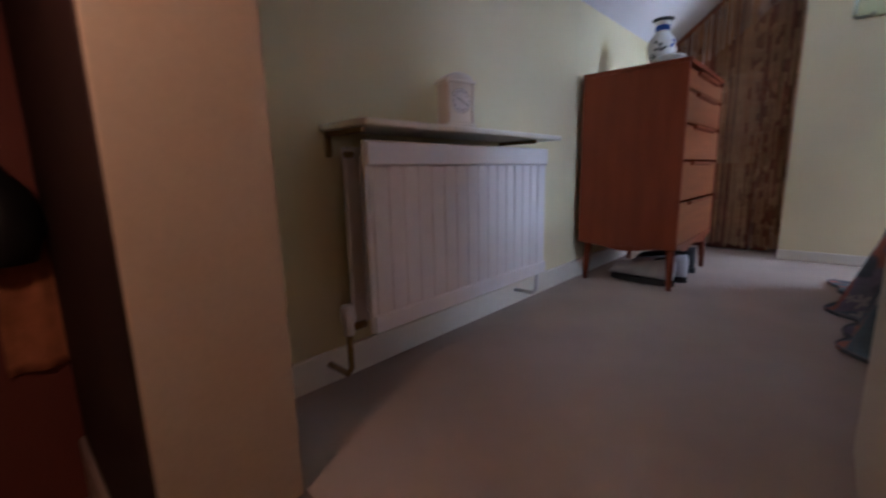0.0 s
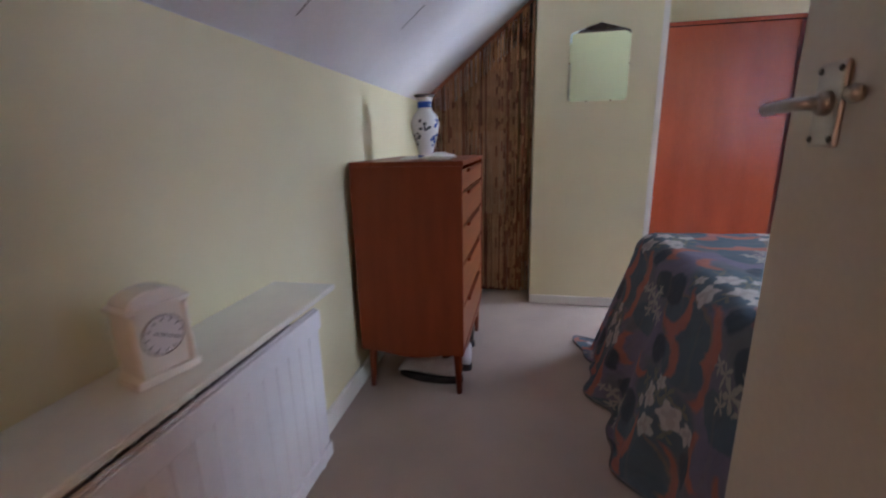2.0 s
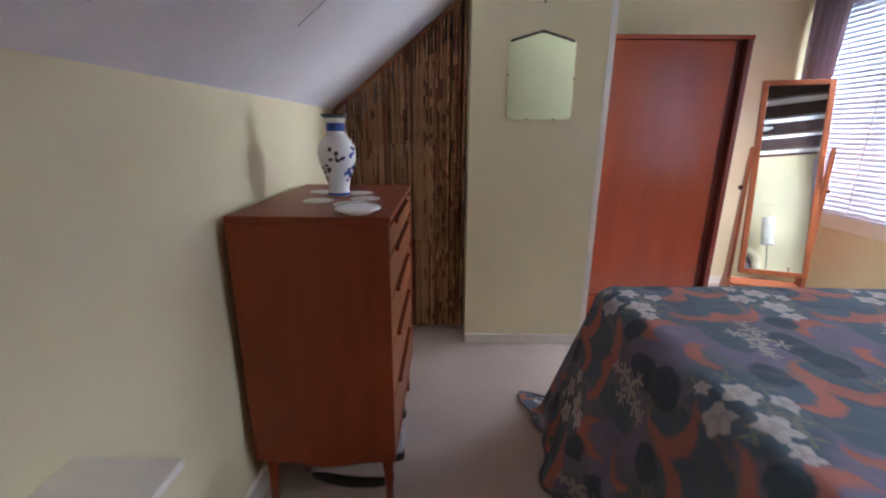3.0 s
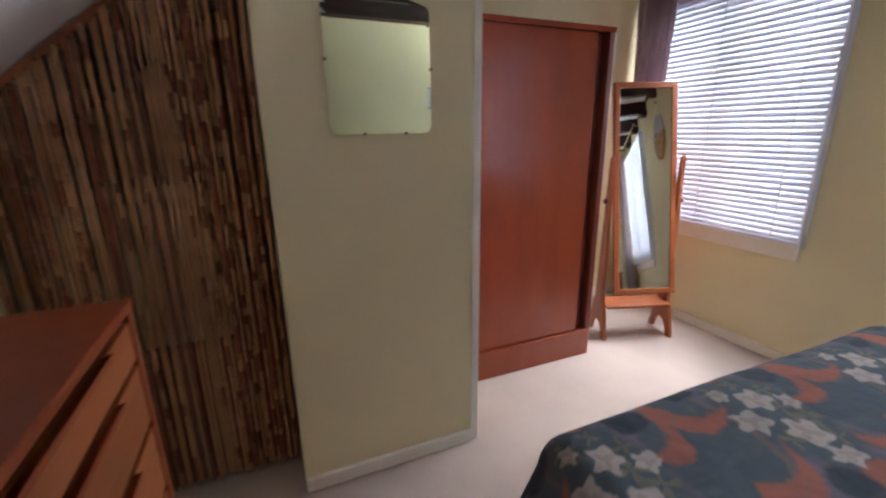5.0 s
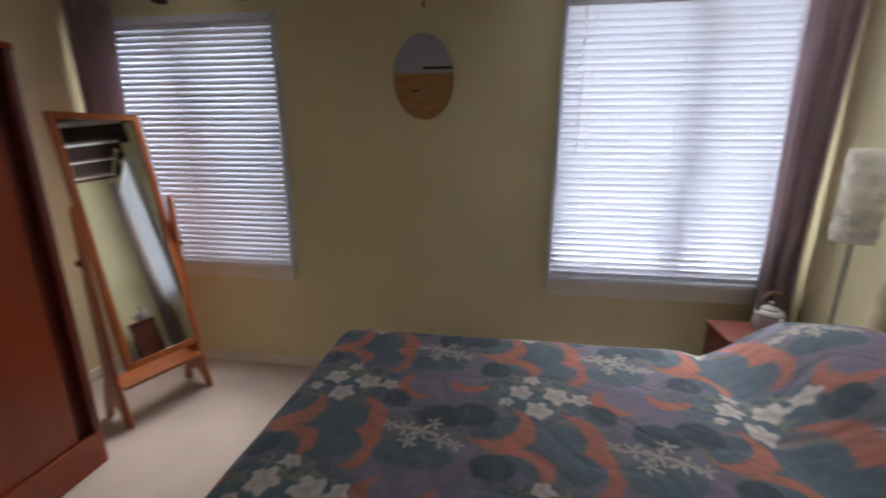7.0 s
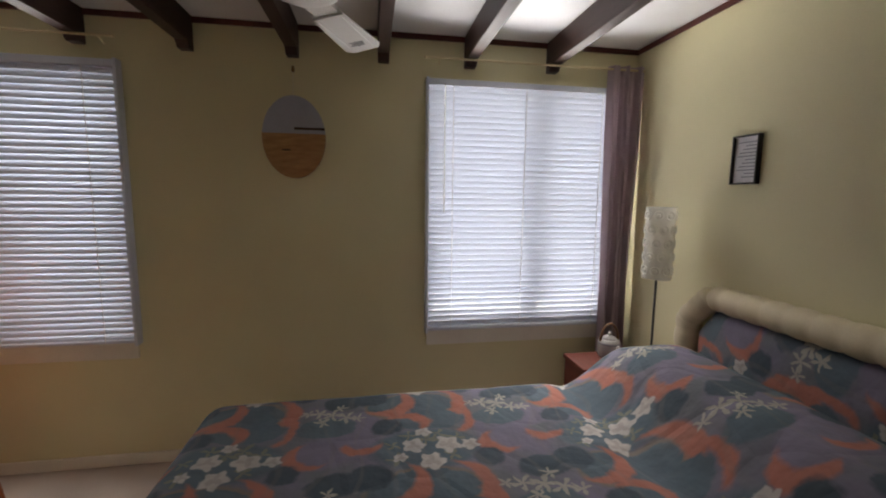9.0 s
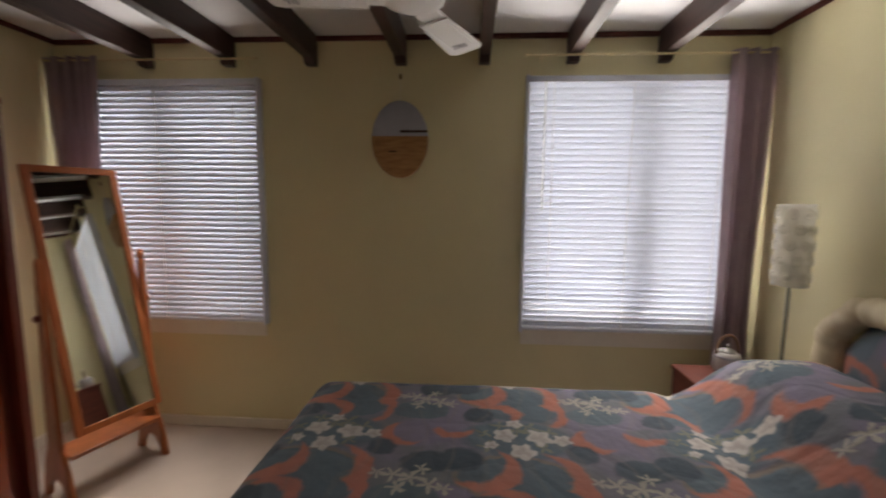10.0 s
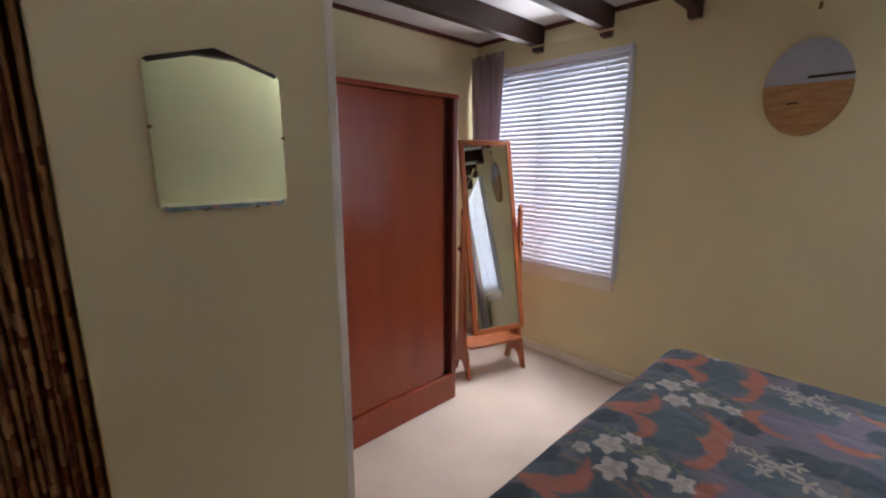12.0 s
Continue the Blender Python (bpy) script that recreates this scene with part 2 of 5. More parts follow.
def floral_cloth():
    """Quilted cotton: slate-blue rounds, coral crescents, mauve patches, tan ribbons and white blossom sprays, a repeat of about half a metre."""
    m = bpy.data.materials.new("floral_quilt_cloth")
    m.use_nodes = True
    nt = m.node_tree
    k = Nodes(nt)
    n, l = nt.nodes, nt.links
    b = n["Principled BSDF"]
    b.inputs["Roughness"].default_value, b.inputs["Specular IOR Level"].default_value = 0.9, 0.15
    uv = n.new("ShaderNodeTexCoord")
    noi = n.new("ShaderNodeTexNoise")
    noi.inputs["Scale"].default_value, noi.inputs["Detail"].default_value = 7.0, 3
    l.new(uv.outputs["UV"], noi.inputs["Vector"])
    vm = n.new("ShaderNodeVectorMath")
    vm.operation = "MULTIPLY_ADD"
    l.new(noi.outputs["Color"], vm.inputs[0])
    vm.inputs[1].default_value = (0.034, 0.034, 0)
    l.new(uv.outputs["UV"], vm.inputs[2])
    rag, vr = n.new("ShaderNodeTexNoise"), n.new("ShaderNodeVectorMath")
    rag.inputs["Scale"].default_value, rag.inputs["Detail"].default_value = 34.0, 3
    l.new(uv.outputs["UV"], rag.inputs["Vector"])
    vr.operation = "MULTIPLY_ADD"
    l.new(rag.outputs["Color"], vr.inputs[0])
    vr.inputs[1].default_value = (0.026, 0.026, 0)
    l.new(vm.outputs[0], vr.inputs[2])
    sep = n.new("ShaderNodeSeparateXYZ")
    l.new(vr.outputs[0], sep.inputs[0])
    cw, ch = 0.58, 0.435
    fx, fy = k.op("DIVIDE", sep.outputs[0], cw), k.op("DIVIDE", sep.outputs[1], ch)
    x = k.op("MULTIPLY", k.op("SUBTRACT", fx, k.op("FLOOR", fx)), cw)
    y = k.op("MULTIPLY", k.op("SUBTRACT", fy, k.op("FLOOR", fy)), ch)
    wash = n.new("ShaderNodeTexNoise")
    wash.inputs["Scale"].default_value = 5.0
    l.new(uv.outputs["UV"], wash.inputs["Vector"])
    slate, coral, navy, mauve, tan = (0.105, 0.150, 0.185), (0.46, 0.172, 0.122), (0.062, 0.090, 0.115), (0.205, 0.183, 0.255), (0.235, 0.190, 0.160)
    col = k.mix(k.step(wash.outputs["Fac"], 0.50, 0.10), (0.160, 0.168, 0.192), mauve)

    def wrapped(v, c, size):
        """Distance along one axis to c, the repeat carried over its edge."""
        d = k.op("ADD", k.op("SUBTRACT", v, c), size * 1.5)
        return k.op("SUBTRACT", k.op("MODULO", d, size), size * 0.5)

    def reach(cx, cy, sx=1.0, sy=1.0):
        dx, dy = k.op("MULTIPLY", wrapped(x, cx, cw), sx), k.op("MULTIPLY", wrapped(y, cy, ch), sy)
        return k.op("SQRT", k.op("ADD", k.op("MULTIPLY", dx, dx), k.op("MULTIPLY", dy, dy)))

    def blob(col, cx, cy, r, c, soft=0.006, sx=1.0, sy=1.0):
        return k.mix(k.step(reach(cx, cy, sx, sy), r, soft), col, c)

    def crescent(col, cx, cy, r, ox, oy, r2, c, sx=1.0, sy=1.0):
        inside = k.step(reach(cx, cy, sx, sy), r, 0.006)
        cut = k.op("SUBTRACT", 1.0, k.step(reach(cx + ox, cy + oy, sx, sy), r2, 0.006))
        return k.mix(k.op("MULTIPLY", inside, cut), col, c)

    def flower(col, cx, cy, r, lobes, turn, depth, c):
        dx, dy = wrapped(x, cx, cw), wrapped(y, cy, ch)
        ang = k.op("ARCTAN2", dy, dx)
        wave = k.op("COSINE", k.op("MULTIPLY_ADD", ang, float(lobes), turn))
        rad = k.op("MULTIPLY_ADD", wave, depth * r, (1 - depth) * r)
        d = k.op("SQRT", k.op("ADD", k.op("MULTIPLY", dx, dx), k.op("MULTIPLY", dy, dy)))
        return k.mix(k.step(k.op("SUBTRACT", d, rad), 0.0, 0.003), col, c)

    AX, AY = 0.432, 0.402
    BX, BY = AX - 0.32, AY - 0.2175
    # ground patches: mauve star, tan ribbons
    col = blob(col, AX + 0.255, AY + 0.01, 0.085, mauve, 0.010, 1.0, 1.15)
    col = blob(col, AX - 0.25, AY - 0.30, 0.095, mauve, 0.010, 0.8, 1.3)
    col = blob(col, AX - 0.02, AY - 0.01, 0.165, slate, 0.020, 1.0, 1.7)
    # the large round below the blossoms, ringed in tan, a coral crescent on each flank
    col = blob(col, AX - 0.04, AY - 0.195, 0.168, tan, 0.008, 1.0, 1.75)
    col = blob(col, AX - 0.045, AY - 0.190, 0.150, slate, 0.006, 1.0, 1.85)
    col = crescent(col, AX + 0.055, AY - 0.190, 0.100, -0.045, 0.010, 0.096, coral, 1.0, 0.95)
    col = crescent(col, AX - 0.125, AY - 0.165, 0.090, -0.042, 0.034, 0.090, coral, 0.95, 1.0)
    col = blob(col, AX - 0.190, AY - 0.125, 0.062, navy, 0.006, 1.0, 1.15)
    # the round above the blossoms
    col = blob(col, AX + 0.005, AY + 0.150, 0.118, slate, 0.006, 1.0, 1.9)
    col = crescent(col, AX - 0.070, AY + 0.135, 0.072, -0.034, -0.026, 0.070, coral, 0.9, 1.2)
    col = blob(col, AX - 0.135, AY + 0.120, 0.050, navy, 0.006, 1.0, 1.1)
    col = crescent(col, AX + 0.110, AY + 0.150, 0.060, -0.030, 0.004, 0.058, coral, 1.2, 0.75)
    # coral and dark patches beside the star
    col = crescent(col, AX + 0.205, AY - 0.005, 0.068, 0.036, 0.020, 0.064, coral, 1.0, 1.1)
    col = blob(col, AX + 0.155, AY - 0.075, 0.042, navy, 0.006, 1.0, 1.0)
    col = crescent(col, AX - 0.215, AY + 0.020, 0.055, 0.010, 0.030, 0.054, coral, 0.9, 1.3)
    # dark rounds behind the sprays
    col = blob(col, BX + 0.035, BY + 0.075, 0.075, navy, 0.006, 1.0, 1.5)
    col = blob(col, BX - 0.010, BY - 0.075, 0.085, slate, 0.006, 0.9, 1.5)
    streak = n.new("ShaderNodeTexWave")
    streak.inputs["Scale"].default_value, streak.inputs["Distortion"].default_value = 2.6, 9.0
    l.new(uv.outputs["UV"], streak.inputs["Vector"])
    col = k.mix(k.op("MULTIPLY", k.step(streak.outputs["Fac"], 0.05, 0.03), 0.18), col, (0.24, 0.21, 0.19))
    # white blossoms over grey-green leaves
    for dx, dy, r, tn in ((-0.115, -0.060, 0.030, 0.2), (-0.020, 0.028, 0.040, 1.0), (0.020, 0.055, 0.034, 2.0), (-0.075, 0.060, 0.028, 0.4), (0.075, 0.035, 0.030, 0.9), (0.050, -0.055, 0.028, 1.7), (-0.125, 0.010, 0.026, 2.4)):
        col = flower(col, AX + dx, AY + dy, r, 4, tn, 0.50, (0.215, 0.225, 0.175))
    for dx, dy, r, tn in ((-0.061, 0.003, 0.041, 0.3), (-0.024, 0.070, 0.027, 1.1), (0.044, -0.002, 0.045, 2.2), (-0.016, -0.078, 0.042, 0.7), (0.114, -0.006, 0.031, 1.5), (-0.105, -0.055, 0.022, 0.1)):
        col = flower(col, AX + dx, AY + dy, r, 5, tn, 0.16, (0.56, 0.52, 0.485))
        col = flower(col, AX + dx, AY + dy, r * 0.62, 3, tn + 1.0, 0.35, (0.46, 0.415, 0.39))
    # sprays of narrow pale leaves
    for dx, dy, r, tn in ((0.0, 0.0, 0.046, 0.3), (0.050, -0.022, 0.044, 1.4), (-0.050, 0.018, 0.042, 2.0), (0.092, -0.030, 0.032, 0.5), (-0.090, 0.020, 0.030, 1.2), (0.03, 0.040, 0.032, 0.2), (-0.03, -0.040, 0.036, 2.6)):
        col = flower(col, BX + dx, BY + dy, r * 0.80, 5, tn, 0.42, (0.41, 0.385, 0.33))
    fade = n.new("ShaderNodeTexNoise")
    fade.inputs["Scale"].default_value, fade.inputs["Detail"].default_value = 28.0, 5
    l.new(uv.outputs["UV"], fade.inputs["Vector"])
    col = k.mix(k.op("MULTIPLY", fade.outputs["Fac"], 0.32), col, (0.155, 0.148, 0.160))
    blot = n.new("ShaderNodeTexNoise")
    blot.inputs["Scale"].default_value, blot.inputs["Detail"].default_value = 9.0, 6
    l.new(uv.outputs["UV"], blot.inputs["Vector"])
    col = k.mix(k.op("MULTIPLY", k.step(blot.outputs["Fac"], 0.42, 0.08), 0.18), col, (0.075, 0.080, 0.095))
    l.new(col, b.inputs["Base Color"])
    weave = n.new("ShaderNodeTexNoise")
    weave.inputs["Scale"].default_value = 24
    l.new(uv.outputs["UV"], weave.inputs["Vector"])
    bp = n.new("ShaderNodeBump")
    quilt = n.new("ShaderNodeTexVoronoi")
    quilt.feature = "DISTANCE_TO_EDGE"
    quilt.inputs["Scale"].default_value = 5.5
    l.new(vm.outputs[0], quilt.inputs["Vector"])
    seam = n.new("ShaderNodeMapRange")
    seam.inputs[2].default_value = 0.10
    l.new(quilt.outputs["Distance"], seam.inputs[0])
    bp.inputs["Strength"].default_value, bp.inputs["Distance"].default_value = 0.45, 0.014
    l.new(k.op("ADD", k.op("MULTIPLY", weave.outputs["Fac"], 0.8), k.op("MULTIPLY", seam.outputs[0], 0.35)), bp.inputs["Height"])
    l.new(bp.outputs["Normal"], b.inputs["Normal"])
    return m


FLORAL = floral_cloth()


# ---- mesh helpers ----
def thing(name, label, category, at=(0, 0, 0), turn=0.0, group="", kind=""):
    ob = new(name)
    ob.empty_display_size = 0.1
    ob.matrix_basis = pose(*at, 0, 0, turn)
    return tagged(ob, label, category, group, kind)


def part(name, bm, material, parent=None, label="", smooth=False):
    me = bpy.data.meshes.new(name)
    bm.normal_update()
    bm.to_mesh(me)
    bm.free()
    for m in material if isinstance(material, (list, tuple)) else [material]:
        me.materials.append(m)
    if smooth:
        me.polygons.foreach_set("use_smooth", [True] * len(me.polygons))
    ob = new(name, me)
    ob.parent = parent
    if label:
        ob["label"] = label
    return ob


def box(x0, x1, y0, y1, z0, z1, bevel=0.0, bm=None, seg=2):
    made = bmesh.new()
    bmesh.ops.create_cube(made, size=1.0, matrix=Matrix.Translation(((x0 + x1) / 2, (y0 + y1) / 2, (z0 + z1) / 2)) @ Matrix.Diagonal((x1 - x0, y1 - y0, z1 - z0, 1)))
    if bevel:
        bmesh.ops.bevel(made, geom=made.edges[:], offset=bevel, segments=seg, affect="EDGES", profile=0.5)
    if bm is None:
        return made
    return merge(bm, made)


def merge(bm, other, m=None):
    me = bpy.data.meshes.new("join")
    if m is not None:
        other.transform(m)
    other.to_mesh(me)
    other.free()
    bm.from_mesh(me)
    bpy.data.meshes.remove(me)
    return bm


def boxes(*dims, bevel=0.0):
    bm = bmesh.new()
    for d in dims:
        box(*d, bevel=bevel, bm=bm)
    return bm


def prism(pts, axis, a, b, bevel=0.0, bm=None):
    """A flat outline drawn out along an axis from a to b. x: points are (y, z); y: (x, z); z: (x, y)."""
    bm = bm or bmesh.new()
    at = {"x": lambda p, t: (t, p[0], p[1]), "y": lambda p, t: (p[0], t, p[1]), "z": lambda p, t: (p[0], p[1], t)}[axis]
    v0, v1 = [bm.verts.new(at(p, a)) for p in pts], [bm.verts.new(at(p, b)) for p in pts]
    faces = [bm.faces.new(v0), bm.faces.new(v1[::-1])]
    for i in range(len(pts)):
        j = (i + 1) % len(pts)
        faces.append(bm.faces.new((v0[i], v1[i], v1[j], v0[j])))
    bmesh.ops.recalc_face_normals(bm, faces=faces)
    if bevel:
        bmesh.ops.bevel(bm, geom=bm.edges[:], offset=bevel, segments=2, affect="EDGES", profile=0.5)
    return bm


def lathe(profile, seg=32, bm=None, m=None, caps=True):
    """Turned about z from (radius, height) pairs."""
    bm = bm or bmesh.new()
    rings = [[bm.verts.new((r * math.cos(2 * math.pi * i / seg), r * math.sin(2 * math.pi * i / seg), z)) for i in range(seg)] for r, z in profile]
    for a, b in zip(rings, rings[1:]):
        for i in range(seg):
            j = (i + 1) % seg
            bm.faces.new((a[i], a[j], b[j], b[i]))
    if caps and profile[0][0] > 1e-4:
        bm.faces.new(rings[0][::-1])
    if caps and profile[-1][0] > 1e-4:
        bm.faces.new(rings[-1])
    bmesh.ops.remove_doubles(bm, verts=bm.verts[:], dist=1e-6)
    if m is not None:
        bm.transform(m)
    return bm


def tube(points, radius, seg=8, bm=None, taper=None):
    """A round bar along a line of points."""
    bm = bm or bmesh.new()
    pts = [Vector(p) for p in points]
    rings, side = [], None
    for i, p in enumerate(pts):
        d = (pts[min(i + 1, len(pts) - 1)] - pts[max(i - 1, 0)]).normalized()
        side = (side - d * side.dot(d)).normalized() if side else d.orthogonal().normalized()
        up = d.cross(side)
        r = radius if taper is None else radius + (taper - radius) * i / (len(pts) - 1)
        rings.append([bm.verts.new(p + r * (math.cos(2 * math.pi * k / seg) * side + math.sin(2 * math.pi * k / seg) * up)) for k in range(seg)])
    for a, b in zip(rings, rings[1:]):
        for k in range(seg):
            j = (k + 1) % seg
            bm.faces.new((a[k], a[j], b[j], b[k]))
    bm.faces.new(rings[0][::-1])
    bm.faces.new(rings[-1])
    return bm


def piece(name, bm, material, label, kind="structure", category="", smooth=False, group=""):
    return tagged(part(name, bm, material, None, "", smooth), label, category, group, kind)


# ---- the setting ----
KNEE, SLOPE, CEIL = 1.275, 0.80, 2.20
XC = (CEIL - KNEE) / SLOPE          # where the slope meets the flat ceiling
XE, YN, YS, YO = 3.17, 1.02, -2.755, -2.945
STEP_Y = -2.745

piece("floor", boxes((-0.12, 3.30, STEP_Y, 1.14, -0.12, 0.0)), CARPET, "beige cut-pile fitted carpet over the room", category="floor")
piece("wall_west", boxes((-0.12, 0.0, YO, 1.14, 0.0, KNEE + 0.02)), WALL, "cream painted low knee wall under the roof slope", category="wall")
piece("wall_north", boxes((-0.12, 3.30, YN, 1.14, 0.0, 2.32)), WALL, "cream painted end wall behind the wardrobe", category="wall")
bm = prism([(0.72, 0.0), (1.40, 0.0), (1.40, CEIL + 0.03), (XC, CEIL + 0.03), (0.72, KNEE + SLOPE * 0.72 + 0.03)], "y", 0.0, YN, bevel=0.006)
piece("wall_projection", bm, WALL, "cream painted boxed-in wall projection with a mirror", category="wall")
piece("corner_bead", boxes((1.372, 1.403, -0.004, 0.02, 0.0, CEIL), bevel=0.003), TRIM, "ivory corner strip on the wall projection", category="trim")
piece("wall_alcove", boxes((0.0, 0.72, 0.985, 1.015, 0.0, 1.90)), ALCOVE, "brown boarded wall behind the bamboo curtain", category="wall")

# window wall with two openings
W1, W2, WZ0, WZ1 = (-0.144, 0.945), (-2.655, -1.566), 0.665, 1.97
bm = boxes((XE, 3.30, YO, W2[0], 0, 2.32), (XE, 3.30, W2[1], W1[0], 0, 2.32), (XE, 3.30, W1[1], YN, 0, 2.32),
           (XE, 3.30, W2[0], W2[1], 0, WZ0), (XE, 3.30, W2[0], W2[1], WZ1, 2.32), (XE, 3.30, W1[0], W1[1], 0, WZ0), (XE, 3.30, W1[0], W1[1], WZ1, 2.32))
piece("wall_east", bm, WALL, "cream painted window wall with two windows", category="wall")

# head wall with the doorway cut under the slope
DX0, DX1 = 0.30, 1.00
bm = prism([(-0.12, 0), (DX0, 0), (DX0, KNEE + SLOPE * DX0), (-0.12, KNEE)], "y", YO, YS)
prism([(DX1, 0), (XE, 0), (XE, 2.32), (DX0, 2.32), (DX0, 1.52), (0.72, 1.86), (DX1, 1.86)], "y", YO, YS, bm=bm)
piece("wall_south", bm, WALL, "cream painted head wall with the doorway", category="wall")
piece("door_jamb", boxes((DX0 - 0.002, DX0 + 0.012, YO - 0.004, YS + 0.004, 0.0, 1.50), bevel=0.003), JAMB, "pale painted jamb of the doorway", category="door frame")
piece("door_jamb", boxes((DX1 - 0.012, DX1 + 0.002, YO - 0.004, YS + 0.004, 0.0, 1.86), bevel=0.003), JAMB, "pale painted jamb of the doorway", category="door frame")

# ceilings
bm = prism([(-0.12, KNEE - 0.12 * SLOPE), (XC, CEIL), (XC, CEIL + 0.12), (-0.12, KNEE - 0.12 * SLOPE + 0.13)], "y", YO, 1.14)
piece("ceiling_slope", bm, WHITE_WALL, "white rough-plastered sloping ceiling", category="ceiling")
for x0, x1, y in ((0.205, 0.300, -0.934), (0.090, 0.150, -1.510)):
    bm = prism([(x0, KNEE + SLOPE * x0 - 0.001), (x1, KNEE + SLOPE * x1 - 0.001), (x1, KNEE + SLOPE * x1 + 0.004), (x0, KNEE + SLOPE * x0 + 0.004)], "y", y, y + 0.0035)
    piece("trim_seam", bm, IRON, "thin open joint in the sloping plaster", category="joint")
piece("ceiling", boxes((XC, 3.30, YO, 1.14, CEIL, CEIL + 0.12)), WHITE_WALL, "white flat ceiling between dark beams", category="ceiling")
for y in (0.475, 0.015, -0.435, -0.91, -1.345, -1.79, -2.24):
    bm = prism([(XC - 0.14, CEIL + 0.01), (XE - 0.001, CEIL + 0.01), (XE - 0.001, 2.045), (XE - 0.05, 2.045), (XE - 0.07, 2.075), (XC + 0.02, 2.075)], "y", y - 0.028, y + 0.028, bevel=0.004)
    piece("ceiling_beam", bm, BEAM, "dark stained ceiling beam ending in the window wall", category="beam", group="ceiling beams")
piece("cornice", boxes((XE - 0.014, XE - 0.0005, YS, YN, CEIL - 0.026, CEIL - 0.0005), bevel=0.003), CORNICE, "narrow dark red ceiling trim over the windows", category="trim")
piece("cornice", boxes((1.41, XE - 0.015, YN - 0.014, YN - 0.0005, CEIL - 0.026, CEIL - 0.0005), bevel=0.003), CORNICE, "narrow dark red ceiling trim over the wardrobe", category="trim")
piece("cornice", boxes((XC, XE - 0.015, YS + 0.0005, YS + 0.014, CEIL - 0.026, CEIL - 0.0005), bevel=0.003), CORNICE, "narrow dark red ceiling trim on the head wall", category="trim")

# skirting
piece("baseboard", boxes((0.0005, 0.016, YS + 0.001, 0.25, 0.0, 0.085), bevel=0.004), TRIM, "ivory skirting board on the knee wall", category="skirting")
piece("baseboard", boxes((0.722, 1.37, -0.016, -0.0005, 0.0, 0.055), bevel=0.004), TRIM, "ivory skirting board under the mirror", category="skirting")
piece("baseboard", boxes((XE - 0.016, XE - 0.0005, YS + 0.001, YN - 0.001, 0.0, 0.06), bevel=0.004), TRIM, "low skirting board under the windows", category="skirting")
piece("baseboard", boxes((2.30, XE - 0.017, YN - 0.016, YN - 0.0005, 0.0, 0.06), bevel=0.004), TRIM, "low skirting board beside the wardrobe", category="skirting")

# stair hall below the doorway
for i in range(5):
    y1 = STEP_Y - 0.22 * i
    piece("stair_step", boxes((-0.60, 1.30, y1 - 0.22, y1, -0.19 * (i + 1) - 0.3, -0.19 * (i + 1)), bevel=0.01), CARPET, "carpeted step of the stairs up to the room", category="step", group="stairs")
piece("wall_hall_west", boxes((-0.72, -0.60, -4.6, YO, -1.4, 2.0)), HALL_RED, "dark red wall of the stair hall", category="wall")
piece("wall_hall_east", boxes((1.30, 1.42, -4.6, YO, -1.4, 2.0)), JAMB, "plain wall of the stair hall", category="wall")
piece("wall_hall_south", boxes((-0.72, 1.42, -4.72, -4.6, -1.4, 2.0)), HALL_RED, "dark red end wall of the stair hall", category="wall")
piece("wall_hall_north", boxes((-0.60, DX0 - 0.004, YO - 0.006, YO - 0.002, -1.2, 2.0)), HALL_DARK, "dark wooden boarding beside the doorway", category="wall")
piece("ceiling_hall", boxes((-0.72, 1.42, -4.72, YO, 2.0, 2.1)), WHITE_WALL, "plain ceiling of the stair hall", category="ceiling")
piece("floor_hall", boxes((-0.72, 1.42, -4.72, STEP_Y - 0.9, -1.4, -1.2)), CARPET, "carpeted lower landing", category="floor")


# ---- windows and blinds ----
def window(name, y0, y1, mullion):
    w = thing(name, "white framed window behind a venetian blind", "window", (XE, 0, 0), kind="structure")
    f = 0.045
    part("window_frame", boxes((0.03, 0.09, y0, y0 + f, WZ0, WZ1), (0.03, 0.09, y1 - f, y1, WZ0, WZ1), (0.03, 0.09, y0 + f, y1 - f, WZ0, WZ0 + f),
                               (0.03, 0.09, y0 + f, y1 - f, WZ1 - f, WZ1), bevel=0.003), WHITE, w)
    part("mullion", boxes((0.025, 0.095, mullion - 0.035, mullion + 0.035, WZ0 + f, WZ1 - f), bevel=0.003), WHITE, w)
    for a, b in ((y0 + f, mullion - 0.035), (mullion + 0.035, y1 - f)):
        pane = part("pane", boxes((0.055, 0.059, a, b, WZ0 + f, WZ1 - f)), GLASS, w)
        pane.visible_shadow = False
    part("window_sill", boxes((-0.018, 0.0, y0 + 0.012, y1 - 0.005, 0.565, 0.652), (-0.024, 0.0, y0 + 0.008, y1, 0.640, 0.652), bevel=0.003), TRIM, w)
    return w


window("window_1", W1[0], W1[1], 0.42)
window("window_2", W2[0], W2[1], -2.19)


def slat_mesh(length):
    """A curved slat, its long way on y."""
    bm = bmesh.new()
    rows = []
    for s in range(5):
        u = (s / 4 - 0.5) * 0.042
        z = 0.0040 * (1 - (2 * u / 0.042) ** 2)
        rows.append([bm.verts.new((u, e * length / 2, z + t)) for e in (-1, 1) for t in (0, 0.0012)])
    for a, b in zip(rows, rows[1:]):
        bm.faces.new((a[1], a[3], b[3], b[1]))
        bm.faces.new((a[0], b[0], b[2], a[2]))
        bm.faces.new((a[0], a[1], b[1], b[0]))
        bm.faces.new((a[2], b[2], b[3], a[3]))
    a = rows[0]
    bm.faces.new((a[0], a[2], a[3], a[1]))
    a = rows[-1]
    bm.faces.new((a[0], a[1], a[3], a[2]))
    return bm


